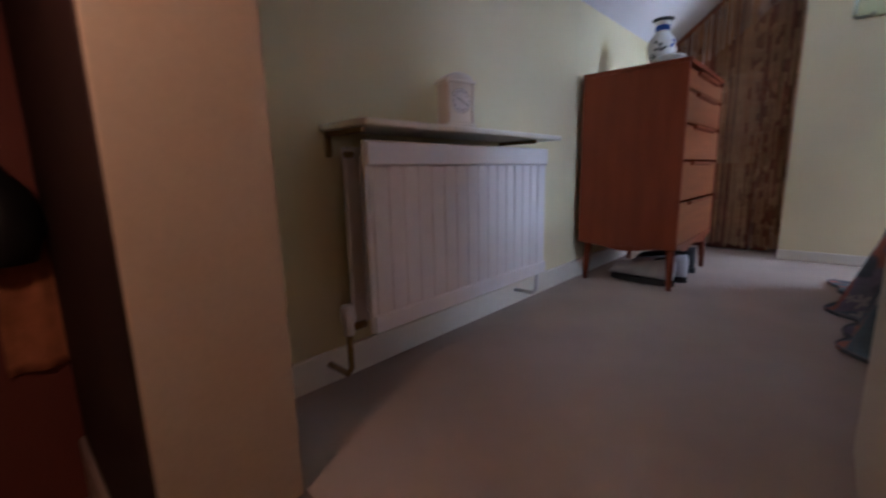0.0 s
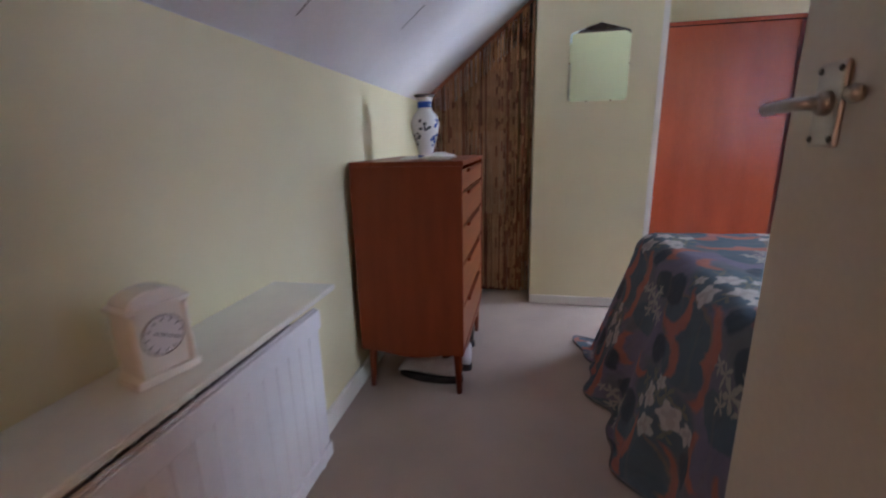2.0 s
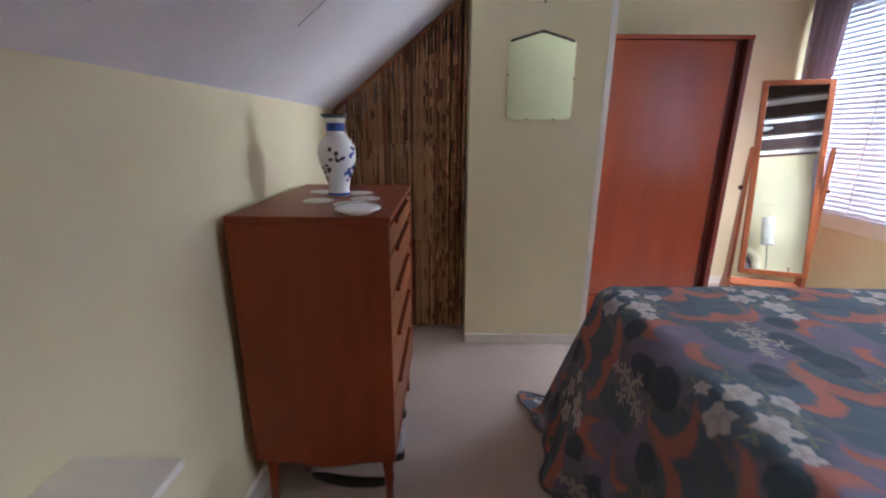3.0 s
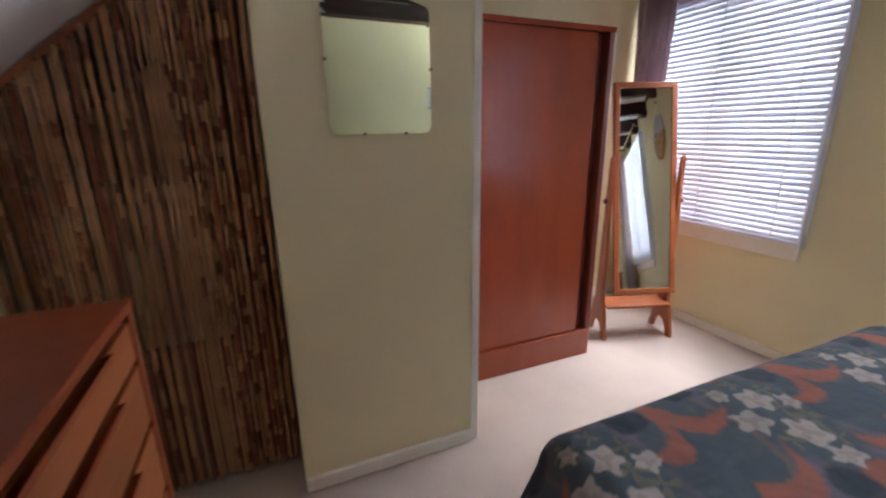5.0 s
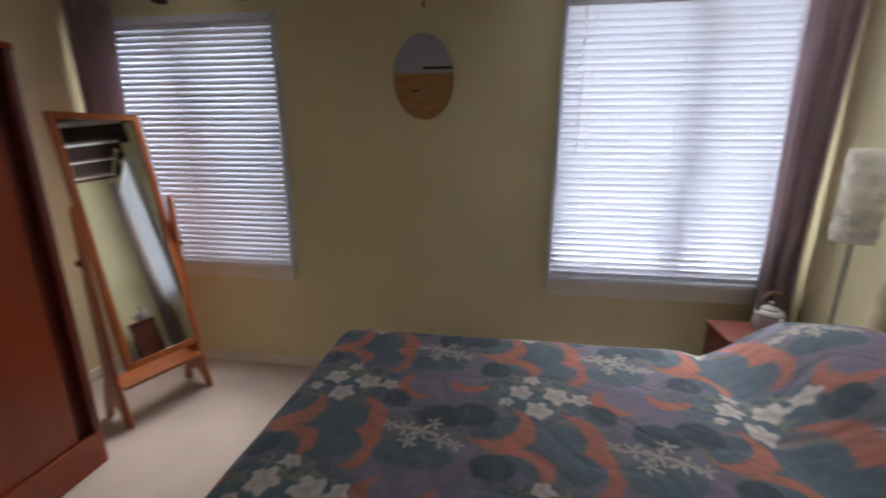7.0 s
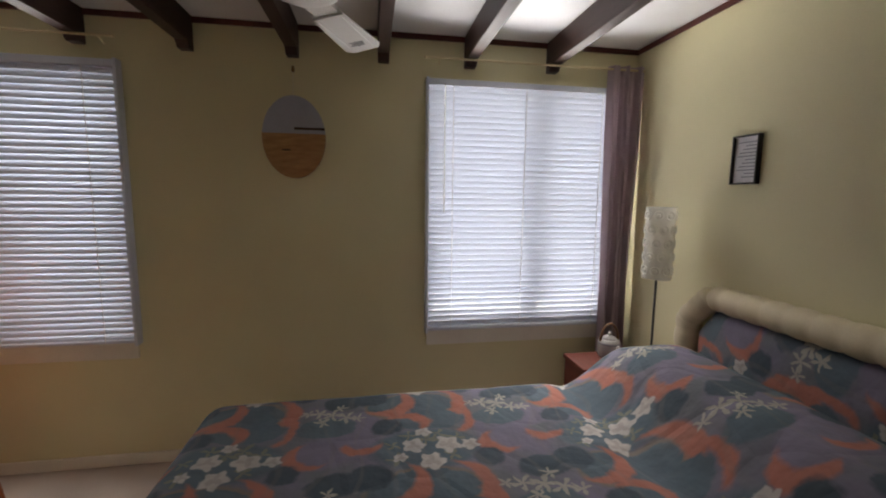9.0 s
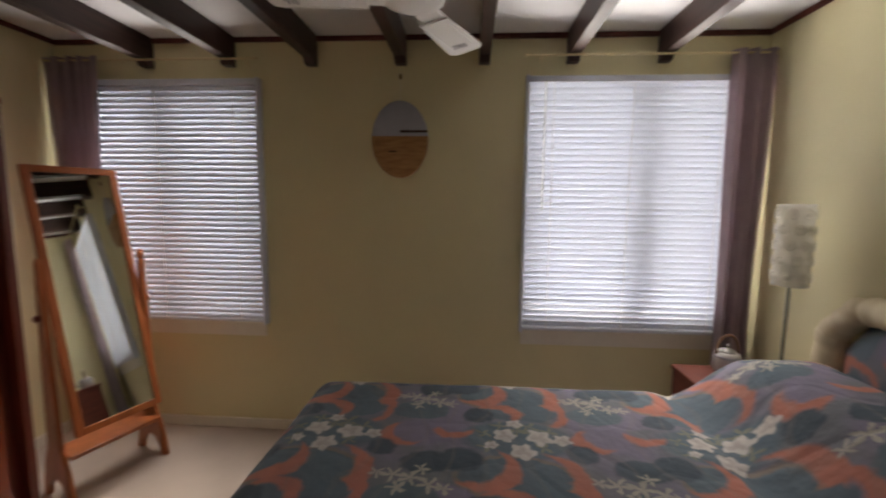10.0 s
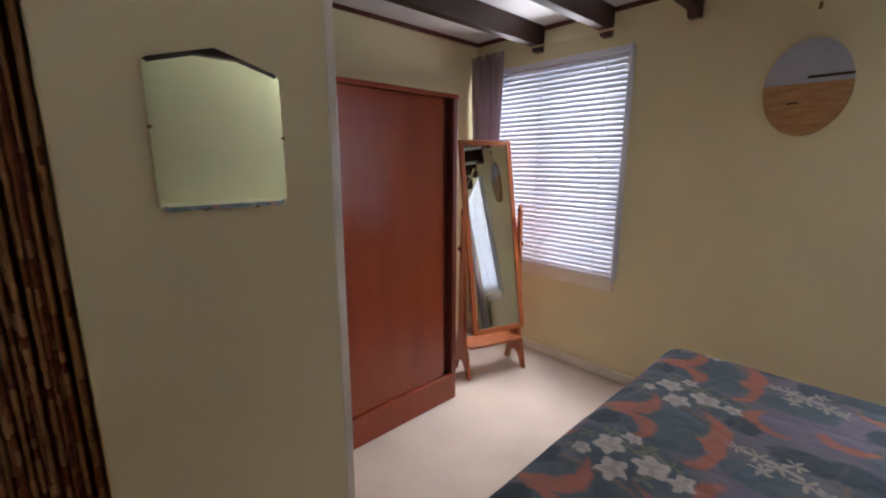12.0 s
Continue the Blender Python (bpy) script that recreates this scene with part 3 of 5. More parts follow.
def blind(y0, y1, wand, label, tilt):
    b = thing("venetian_blind", label, "blind", (XE - 0.03, (y0 + y1) / 2, 0), group="window blinds")
    w = y1 - y0
    part("head_rail", boxes((-0.022, 0.024, -w / 2, w / 2, 1.945, 1.978), bevel=0.003), SLAT, b)
    part("bottom_rail", boxes((-0.018, 0.018, -w / 2 + 0.005, w / 2 - 0.005, 0.655, 0.672), bevel=0.004), SLAT, b)
    first = None
    n = 42
    for i in range(n):
        z = 0.690 + i * (1.935 - 0.690) / (n - 1)
        if first is None:
            first = part("slat", slat_mesh(w - 0.012), SLAT, b)
            o = first
        else:
            o = new("slat", first.data)
            o.parent = b
        o.matrix_basis = pose(0, 0, z, 0, tilt + random.uniform(-0.2, 0.2), 0)
    for s in (-0.38, 0.02, 0.38):
        part("ladder_cord", tube([(-0.020, s * w, 0.66), (-0.020, s * w, 1.95)], 0.0020, 5), WHITE, b)
    if wand:
        part("tilt_wand", tube([(-0.028, wand, 1.30), (-0.026, wand, 1.95)], 0.0035, 6), SHADE_PLASTIC, b)
    part("side_channel", boxes((-0.020, 0.0295, wand_side(y0, y1) - 0.007, wand_side(y0, y1) + 0.007, 0.640, 1.985), bevel=0.002), SLAT, b)
    return b


def wand_side(y0, y1):
    return (y1 - y0) / 2 + 0.002 if y0 < -1 else -(y1 - y0) / 2 - 0.002


blind(-0.14, 0.95, 0.0, "white venetian blind, lowered and half closed, beside the wardrobe", -61)
blind(-2.66, -1.57, 0.46, "white venetian blind, lowered and half closed, above the night table", 56)


def curtain(y0, y1, z0, label, folds, seed):
    rng = random.Random(seed)
    bm = bmesh.new()
    nu, nv = 72, 26
    ph = [rng.uniform(0, 6.3) for _ in range(6)]
    grid = []
    for v in range(nv + 1):
        h = v / nv
        z = 2.085 + (z0 - 2.085) * h
        row = []
        for u in range(nu + 1):
            s = u / nu
            y = y0 + (y1 - y0) * (0.5 + (s - 0.5) * (1 - 0.22 * math.sin(math.pi * min(1, h * 0.8)) ** 2))
            x = 0.022 * math.sin(2 * math.pi * folds * s + ph[0] + 0.5 * math.sin(2 * h + ph[1])) + 0.008 * math.sin(2 * math.pi * folds * 2.3 * s + ph[2] + h)
            row.append(bm.verts.new((XE - 0.085 + x * (0.75 + 0.5 * h), y + 0.006 * math.sin(9 * s + 4 * h + ph[3]), z)))
        grid.append(row)
    for a, b in zip(grid, grid[1:]):
        for i in range(nu):
            bm.faces.new((a[i], a[i + 1], b[i + 1], b[i]))
    ob = piece("curtain", bm, MAUVE, label, kind="", category="curtain", smooth=True, group="window curtains")
    sol = ob.modifiers.new("thickness", "SOLIDIFY")
    sol.thickness = 0.003
    return ob


curtain(-2.750, -2.540, 0.16, "mauve curtain drawn aside into the corner behind the night table", 3, 3)
curtain(0.70, 0.995, 0.16, "mauve curtain drawn aside, hanging behind the standing mirror", 4, 5)


def rod(y0, y1, label):
    r = thing("curtain_rod", label, "curtain rod", (XE - 0.085, 0, 2.066), group="curtain rods")
    part("rod", tube([(0, y0, 0), (0, y1, 0)], 0.0055, 10), BRASS, r)
    for y in (y0, y1):
        part("finial", lathe([(0.0, -0.008), (0.008, -0.005), (0.009, 0.0), (0.008, 0.005), (0.0, 0.008)], 10, m=Matrix.Translation((0, y, 0))), BRASS, r)
    for y in (y0 + 0.08, y1 - 0.08):
        part("bracket", tube([(0, y, 0.007), (0.05, y, 0.007), (0.0845, y, -0.01)], 0.004, 6), BRASS, r)


rod(-2.735, -1.55, "thin brass curtain rod over the window")
rod(-0.165, 1.0, "thin brass curtain rod over the window beside the wardrobe")


# ---- built-in wardrobe ----
def wardrobe():
    w = thing("wardrobe", "red-brown varnished plywood wardrobe with a closed sliding door", "wardrobe", (1.41, 0.35, 0))
    W, D, H, P = 0.883, 0.66, 1.683, 0.155
    part("side_panel", boxes((0, 0.03, 0.004, D, 0, H - 0.022), bevel=0.002), MAHOGANY, w)
    # far side, back, rear door, track: gap shade put into a darker wood colour
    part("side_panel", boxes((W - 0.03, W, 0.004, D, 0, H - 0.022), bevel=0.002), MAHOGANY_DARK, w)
    part("top_rail", boxes((0, W, -0.004, D, H - 0.022, H), bevel=0.003), MAHOGANY, w, "red-brown top rail")
    part("plinth", boxes((0.03, W - 0.004, 0.0, 0.03, 0, P), bevel=0.003), MAHOGANY, w)
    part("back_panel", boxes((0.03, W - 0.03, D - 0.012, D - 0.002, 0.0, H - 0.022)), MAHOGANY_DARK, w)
    part("sliding_door", boxes((0.032, W - 0.085, 0.018, 0.036, P + 0.004, H - 0.024), bevel=0.002), MAHOGANY, w)
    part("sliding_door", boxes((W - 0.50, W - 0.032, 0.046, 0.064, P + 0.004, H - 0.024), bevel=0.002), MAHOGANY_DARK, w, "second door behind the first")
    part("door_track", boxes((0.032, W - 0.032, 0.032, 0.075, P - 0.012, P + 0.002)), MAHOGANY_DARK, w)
    return w


wardrobe()


# ---- teak chest of drawers ----
def chest():
    c = thing("chest_of_drawers", "red-brown teak chest of drawers on tapered legs against the knee wall", "chest of drawers", (0.03, -1.12, 0))
    W, D, H, B = 0.435, 0.675, 0.952, 0.185     # depth on x, width on y
    part("top", boxes((0.0, W, 0, D, H - 0.018, H), bevel=0.003), TEAK, c)
    part("side_panel", boxes((0.0, W - 0.004, 0, 0.018, B, H - 0.018), bevel=0.002), TEAK, c)
    part("side_panel", boxes((0.0, W - 0.004, D - 0.018, D, B, H - 0.018), bevel=0.002), TEAK, c)
    part("back_panel", boxes((0.0, 0.008, 0.018, D - 0.018, B, H - 0.018)), TEAK, c)
    part("base_panel", boxes((0.008, W - 0.004, 0.018, D - 0.018, B, B + 0.018)), TEAK, c)
    z = B + 0.022
    for h in (0.185, 0.170, 0.150, 0.130, 0.085):
        d = part("drawer", boxes((W - 0.022, W - 0.006, 0.021, D - 0.021, z, z + h - 0.012), bevel=0.003), TEAK_FRONT, c)
        grip = prism([(W - 0.010, z + h - 0.012), (W + 0.005, z + h - 0.008), (W + 0.005, z + h - 0.020), (W - 0.006, z + h - 0.026)], "y", 0.15, D - 0.15, bevel=0.002)
        part("lip_handle", grip, TEAK, d, "dark shaped teak lip handle")
        z += h
    n = 24
    pts = [(0.018 + (D - 0.036) * i / n, B) for i in range(n + 1)]
    low = [(p[0], B - 0.012 - 0.016 * math.cos(2 * math.pi * 2 * (i / n) + math.pi) - (0.012 if 9 < i < 15 else 0)) for i, p in enumerate(pts)]
    part("apron", prism(pts + low[::-1], "x", W - 0.022, W - 0.006), TEAK, c, "scalloped teak apron")
    wpts = [(0.012 + (W - 0.03) * i / n, B) for i in range(n + 1)]
    wlow = [(p[0], B - 0.003 - 0.020 * math.sin(math.pi * i / n) ** 3) for i, p in enumerate(wpts)]
    part("side_apron", prism(wpts + wlow[::-1], "y", 0.002, 0.016), TEAK, c)
    for x in (0.035, W - 0.035):
        for y in (0.04, D - 0.04):
            part("leg", tube([(x, y, B + 0.003), (x + (0.006 if x > 0.2 else -0.006), y + (0.008 if y > 0.3 else -0.008), 0.0)], 0.019, 14, taper=0.011), TEAK, c, smooth=True)
    return c


chest()


# ---- vase, doilies, dish on the chest ----
def vase():
    v = thing("vase", "tall white porcelain vase with blue painted flowers on the chest", "vase", (0.243, -0.745, 0.9525))
    v.scale = (0.97, 0.97, 0.925)
    prof = [(0.0, 0.0), (0.036, 0.0), (0.038, 0.012), (0.034, 0.024), (0.042, 0.06), (0.058, 0.11), (0.065, 0.15), (0.063, 0.175), (0.050, 0.200), (0.036, 0.215),
            (0.031, 0.225), (0.031, 0.262), (0.038, 0.275), (0.048, 0.285), (0.046, 0.287), (0.036, 0.279), (0.028, 0.262), (0.028, 0.225), (0.0, 0.20)]
    part("body", lathe(prof, 40), PORCELAIN, v, smooth=True)
    part("neck_band", lathe([(0.0312, 0.230), (0.0325, 0.232), (0.0325, 0.256), (0.0312, 0.258)], 40, caps=False), PAINT_BLUE, v, "cobalt blue neck band", smooth=True)
    part("rim_band", lathe([(0.0385, 0.2745), (0.0487, 0.2845), (0.0487, 0.288), (0.045, 0.288)], 40, caps=False), PAINT_DARK, v, "grey rim band", smooth=True)
    part("foot_band", lathe([(0.0385, 0.004), (0.0392, 0.008), (0.0385, 0.013)], 40, caps=False), PAINT_BLUE, v, smooth=True)

    def petal(a, z, r0, w, h, m):
        bm = bmesh.new()
        ring = []
        for i in range(12):
            t = 2 * math.pi * i / 12
            ang = a + w * math.cos(t) / r0
            zz = z + h * math.sin(t)
            r = next(r1 + (r2 - r1) * (zz - z1) / max(1e-6, z2 - z1) for (r1, z1), (r2, z2) in zip(prof, prof[1:]) if z1 <= zz <= z2 and z2 > z1) + 0.0012
            ring.append(bm.verts.new((r * math.cos(ang), r * math.sin(ang), zz)))
        rc = next(r1 + (r2 - r1) * (z - z1) / max(1e-6, z2 - z1) for (r1, z1), (r2, z2) in zip(prof, prof[1:]) if z1 <= z <= z2 and z2 > z1) + 0.0014
        c = bm.verts.new((rc * math.cos(a), rc * math.sin(a), z))
        for i in range(12):
            bm.faces.new((c, ring[i], ring[(i + 1) % 12]))
        part("painted_motif", bm, m, v, smooth=True)

    def spray(a0, z0, m, n, seed):
        rng = random.Random(seed)
        for i in range(n):
            zz = z0 + rng.uniform(-0.026, 0.026)
            petal(a0 + rng.uniform(-0.36, 0.36), zz, 0.05 + 0.07 * zz, rng.uniform(0.004, 0.009), rng.uniform(0.004, 0.010), m)

    for k, (a0, z0, m, n) in enumerate(((-0.55, 0.085, PAINT_BLUE, 13), (-1.35, 0.155, PAINT_DARK, 7), (-0.5, 0.150, PAINT_BLUE, 5), (0.7, 0.10, PAINT_BLUE, 9), (2.3, 0.11, PAINT_BLUE, 9), (-2.1, 0.09, PAINT_DARK, 6))):
        spray(a0, z0, m, n, k)
    return v


vase()


def doily(x, y, r, n):
    bm = bmesh.new()
    seg = 40
    ring = [bm.verts.new((r * (1 + 0.05 * math.cos(n * 2 * math.pi * i / seg)) * math.cos(2 * math.pi * i / seg), r * (1 + 0.05 * math.cos(n * 2 * math.pi * i / seg)) * math.sin(2 * math.pi * i / seg), 0.0)) for i in range(seg)]
    f = bm.faces.new(ring)
    up = bmesh.ops.extrude_face_region(bm, geom=[f])
    bmesh.ops.translate(bm, vec=(0, 0, 0.002), verts=[g for g in up["geom"] if isinstance(g, bmesh.types.BMVert)])
    bmesh.ops.recalc_face_normals(bm, faces=bm.faces[:])
    for rr in (0.5, 0.75):
        lathe([(r * rr - 0.002, 0.002), (r * rr, 0.0035), (r * rr + 0.002, 0.002)], seg, bm, caps=False)
    ob = part("doily", bm, LACE)
    ob.matrix_basis = pose(x, y, 0.9525)
    tagged(ob, "round white lace doily lying on the chest of drawers", "doily", "doilies")


for x, y in ((0.315, -0.925), (0.345, -0.815), (0.300, -0.690), (0.205, -0.865), (0.165, -0.665)):
    doily(x, y, 0.047, 10)

dish = thing("dish", "white porcelain lidded dish at the corner of the chest", "dish", (0.372, -1.068, 0.953))
dish.scale = (0.9, 0.9, 0.9)
part("base", lathe([(0.0, 0.0), (0.042, 0.0), (0.048, 0.004), (0.060, 0.013), (0.0, 0.013)], 40), PORCELAIN, dish, smooth=True)
part("lid", lathe([(0.068, 0.013), (0.070, 0.017), (0.060, 0.024), (0.030, 0.031), (0.026, 0.034), (0.021, 0.032), (0.0, 0.031)], 40), PORCELAIN, dish, smooth=True)


# ---- radiator ----
def radiator():
    r = thing("radiator", "white fluted panel radiator below a shelf on the knee wall", "radiator", (0, -2.475, 0))
    L, z0, z1 = 0.795, 0.160, 0.605
    bm = boxes((0.148, 0.160, 0, L, z0, z1), bevel=0.005)
    part("front_panel", bm, WHITE, r)
    n = 16
    pitch = (L - 0.03) / n
    for i in range(n):
        y = 0.015 + pitch * (i + 0.5)
        part("flute", prism([(0.1602, y - pitch * 0.47), (0.1640, y - pitch * 0.40), (0.1640, y + pitch * 0.40), (0.1602, y + pitch * 0.47)], "z", z0 + 0.047, z1 - 0.057), WHITE, r)
    part("header", boxes((0.160, 0.170, 0.004, L - 0.004, z1 - 0.055, z1 - 0.002), bevel=0.004), WHITE, r)
    part("footer", boxes((0.160, 0.170, 0.004, L - 0.004, z0 + 0.002, z0 + 0.045), bevel=0.004), WHITE, r)
    part("rear_panel", boxes((0.060, 0.075, 0.01, L - 0.01, z0, z1 - 0.01), bevel=0.004), WHITE, r)
    fins = bmesh.new()
    for i in range(18):
        y = 0.05 + (L - 0.1) * i / 17
        box(0.076, 0.147, y - 0.0015, y + 0.0015, z0 + 0.03, z1 - 0.03, bm=fins)
    tagged(part("convector", fins, WHITE, r), kind="stuff")
    part("wall_bracket", boxes((0.0005, 0.06, 0.10, 0.13, 0.25, 0.50)), WHITE, r)
    part("wall_bracket", boxes((0.0005, 0.06, L - 0.13, L - 0.10, 0.25, 0.50)), WHITE, r)
    part("valve", lathe([(0.0, -0.03), (0.013, -0.03), (0.013, 0.0), (0.018, 0.004), (0.018, 0.035), (0.014, 0.042), (0.0, 0.042)], 16, m=Matrix.Translation((0.115, -0.035, 0.19))), WHITE, r, "white thermostatic valve head", smooth=True)
    part("pipe", tube([(0.020, -0.035, 0.055), (0.100, -0.035, 0.055), (0.115, -0.035, 0.075), (0.115, -0.035, 0.165)], 0.0075, 10), BRASS_DARK, r, "dark copper pipe", smooth=True)
    part("valve_tail", tube([(0.115, -0.035, 0.175), (0.115, 0.012, 0.175)], 0.009, 10), BRASS_DARK, r, smooth=True)
    part("pipe", tube([(0.017, L + 0.03, 0.060), (0.095, L + 0.03, 0.060), (0.112, L + 0.03, 0.075), (0.115, L + 0.03, 0.16), (0.115, L + 0.022, 0.172), (0.115, L - 0.01, 0.172)], 0.0075, 10), WHITE, r, smooth=True)
    part("air_vent", lathe([(0.0, 0), (0.008, 0), (0.008, 0.02), (0.0, 0.02)], 10, m=pose(0.115, 0.003, 0.575, 90, 0, 0)), BRASS_DARK, r, "dark vent plug")
    return r


radiator()
shelf = thing("radiator_shelf", "ivory painted shelf board on brackets over the radiator", "shelf", (0, -2.482, 0.634))
part("board", boxes((0.0005, 0.185, 0, 0.865, 0, 0.016), bevel=0.004), TRIM, shelf)
for y in (0.012, 0.74):
    part("bracket", boxes((0.0005, 0.150, y, y + 0.014, -0.012, -0.0005), (0.0005, 0.012, y, y + 0.014, -0.06, -0.0125), bevel=0.002), BRASS_DARK, shelf)


def clock():
    c = thing("mantel_clock", "small cream mantel clock with round dial on the radiator shelf", "clock", (0.098, -2.095, 0.6505), turn=74)
    c.scale = (0.9, 0.9, 0.9)
    # the dial looks along -y of the clock
    outline = [(-0.050, 0.018), (0.050, 0.018), (0.050, 0.145)] + [(0.050 * math.cos(a), 0.145 + 0.026 * math.sin(a)) for a in [math.pi * i / 12 for i in range(1, 12)]] + [(-0.050, 0.145)]
    part("case", prism(outline, "y", -0.030, 0.030, bevel=0.003), TRIM, c)
    part("base", boxes((-0.057, 0.057, -0.036, 0.036, 0, 0.018), bevel=0.004), TRIM, c)
    part("cornice", boxes((-0.056, 0.056, -0.035, 0.035, 0.138, 0.146), bevel=0.002), TRIM, c)
    for x in (-0.043, 0.043):
        part("column", lathe([(0.0, 0.02), (0.006, 0.02), (0.005, 0.03), (0.005, 0.125), (0.006, 0.135), (0.0, 0.135)], 12, m=Matrix.Translation((x, -0.034, 0))), TRIM, c)
    part("dial", lathe([(0.0, 0.0), (0.034, 0.0), (0.034, 0.003), (0.0, 0.003)], 32, m=pose(0, -0.031, 0.085, 90, 0, 0)), WHITE, c, "silvery white dial")
    part("bezel", lathe([(0.033, 0.0), (0.036, 0.004), (0.038, 0.0)], 32, caps=False, m=pose(0, -0.031, 0.085, 90, 0, 0)), CHROME, c, "metal bezel", smooth=True)
    for a, ln in ((-60, 0.018), (118, 0.026)):
        part("clock_hand", boxes((-0.0012, 0.0012, -0.0365, -0.0350, 0, ln)), BLACK, c).matrix_basis = pose(0, 0, 0.085, 0, a, 0)
    for i in range(12):
        a = math.pi * 2 * i / 12
        part("hour_mark", boxes((-0.0011, 0.0011, -0.0355, -0.0340, 0.026, 0.031)), BLACK, c).matrix_basis = pose(0, 0, 0.085, 0, math.degrees(a), 0)
    return c


clock()


# ---- bamboo curtain ----
def bamboo():
    b = thing("bamboo_curtain", "hanging curtain of brown bamboo beads over the eaves alcove", "curtain", (0, 0.16, 0))
    part("top_batten", prism([(0.003, KNEE - 0.004), (0.715, KNEE + 0.715 * SLOPE - 0.004), (0.715, KNEE + 0.715 * SLOPE - 0.03), (0.0, KNEE - 0.03)], "y", -0.008, 0.008), BAM_DARK, b)
    rng = random.Random(11)
    n = 50
    for i in range(n):
        x = min(0.714, max(0.008, 0.010 + 0.698 * i / (n - 1) + rng.uniform(-0.006, 0.006)))
        top = KNEE + SLOPE * x - 0.022
        z = rng.uniform(0.012, 0.045)
        knobbly, tone = x > 0.50 or rng.random() < 0.25, rng.random()
        prof, slots = [(0.0, z)], []
        while z < top:
            z1 = min(top, z + (rng.choice((0.03, 0.045, 0.07)) if knobbly else rng.choice((0.16, 0.24, 0.34))))
            r = rng.uniform(0.0058, 0.0078) if knobbly else rng.uniform(0.0050, 0.0062)
            prof += [(r * 0.7, z + 0.001), (r, z + 0.005), (r * 0.94, (z + z1) / 2), (r, z1 - 0.006), (r * 0.7, z1 - 0.002)]
            slots += [1 if rng.random() < (0.80 if tone < 0.25 else 0.22 if knobbly else 0.05) else 0] * 5
            z = z1
        prof.append((0.0, top))
        slots.append(0)
        bm = lathe(prof, 6)
        heights = [p[1] for p in prof]
        for f in bm.faces:
            zc = min(v.co.z for v in f.verts)
            f.material_index = slots[min(len(slots) - 1, max(0, min(range(len(heights)), key=lambda q: abs(heights[q] - zc))))]
        s = part("strand", bm, (BAM_GOLD, BAM_DARK), b, smooth=True)
        s.matrix_basis = pose(x, rng.uniform(-0.006, 0.006), 0, rng.uniform(-0.25, 0.25), rng.uniform(-0.12, 0.12), 0)
    return b


bamboo()


# stored things behind the bamboo curtain
def storage_box(x0, x1, y0, y1, z0, z1, material, label):
    b = thing("storage_box", label, "box", (x0, y0, z0), group="boxes in the alcove")
    w, d, h = x1 - x0, y1 - y0, z1 - z0
    part("body", boxes((0, w, 0, d, 0, h - 0.05), bevel=0.006), material, b)
    part("lid", boxes((-0.004, w + 0.004, -0.004, d + 0.004, h - 0.049, h), bevel=0.006), material, b)


storage_box(0.225, 0.545, 0.21, 0.46, 0.55, 1.085, BAM_PALE, "pale cardboard box stacked in the alcove behind the curtain")
storage_box(0.06, 0.560, 0.20, 0.50, 0.0, 0.548, MAHOGANY_DARK, "dark trunk standing in the alcove behind the curtain")
storage_box(0.568, 0.650, 0.21, 0.40, 0.0, 0.78, HALL_RED, "dark red upright case in the alcove behind the curtain")


def extension_socket():
    """Low socket block on the alcove floor, its red pilot light on."""
    e = thing("extension_socket", "white extension socket with a lit red pilot light", "socket", (0.590, 0.93, 0.0))
    part("body", boxes((-0.022, 0.022, -0.10, 0.045, 0.0, 0.072), bevel=0.004), TRIM, e)
    part("pilot_light", boxes((-0.006, 0.006, -0.104, -0.0995, 0.056, 0.068), bevel=0.001), PILOT, e, "lit red pilot light")
    part("cable", tube([(0.0, 0.045, 0.02), (-0.05, 0.05, 0.006), (-0.25, 0.03, 0.006)], 0.0035, 6), BLACK, e)


extension_socket()


# ---- wall mirror ----
def wall_mirror():
    m = thing("wall_mirror", "old unframed wall mirror with a peaked top edge", "mirror", (1.060, -0.0005, 1.226))
    W, H = 0.159, 0.362

    def outline(g):
        pts = []
        r = 0.022
        seq = [(W - r, r, -90, 0), (W - r, H - r, 0, 70), (-W + r, H - r, 110, 180), (-W + r, r, 180, 270)]
        for cx, cz, a, e in seq:
            for t in range(5):
                q = math.radians(a + (e - a) * t / 4)
                pts.append((cx + (r - g) * math.cos(q), cz + (r - g) * math.sin(q)))
            if a == 0:
                pts.append((0.0, H + 0.040 - g))
        return pts

    part("backing", prism(outline(0.0015), "y", -0.006, 0.0), BLACK, m)
    bm = bmesh.new()
    o, i = outline(0.0), outline(0.012)
    v0 = [bm.verts.new((p[0], -0.0102, p[1])) for p in o]
    v1 = [bm.verts.new((p[0], -0.0105, p[1])) for p in i]
    vb = [bm.verts.new((p[0], -0.0062, p[1])) for p in o]
    for k in range(len(o)):
        j = (k + 1) % len(o)
        bm.faces.new((v0[k], v0[j], v1[j], v1[k]))
        bm.faces.new((vb[k], vb[j], v0[j], v0[k]))
    bm.faces.new(v1)
    bmesh.ops.recalc_face_normals(bm, faces=bm.faces[:])
    part("mirror_glass", bm, OLD_MIRROR, m)
    for x, z in ((-0.06, -0.003), (0.07, -0.003), (-W - 0.002, 0.20), (W - 0.003, 0.185)):
        part("clip", boxes((x, x + 0.008, -0.014, 0.0, z, z + 0.007), bevel=0.001), BRASS_DARK, m)
    part("hook", lathe([(0, 0), (0.006, 0), (0.006, 0.01), (0, 0.01)], 10, m=pose(0.0, 0, 0.52, 90, 0, 0)), BRASS_DARK, m)
    return m


wall_mirror()


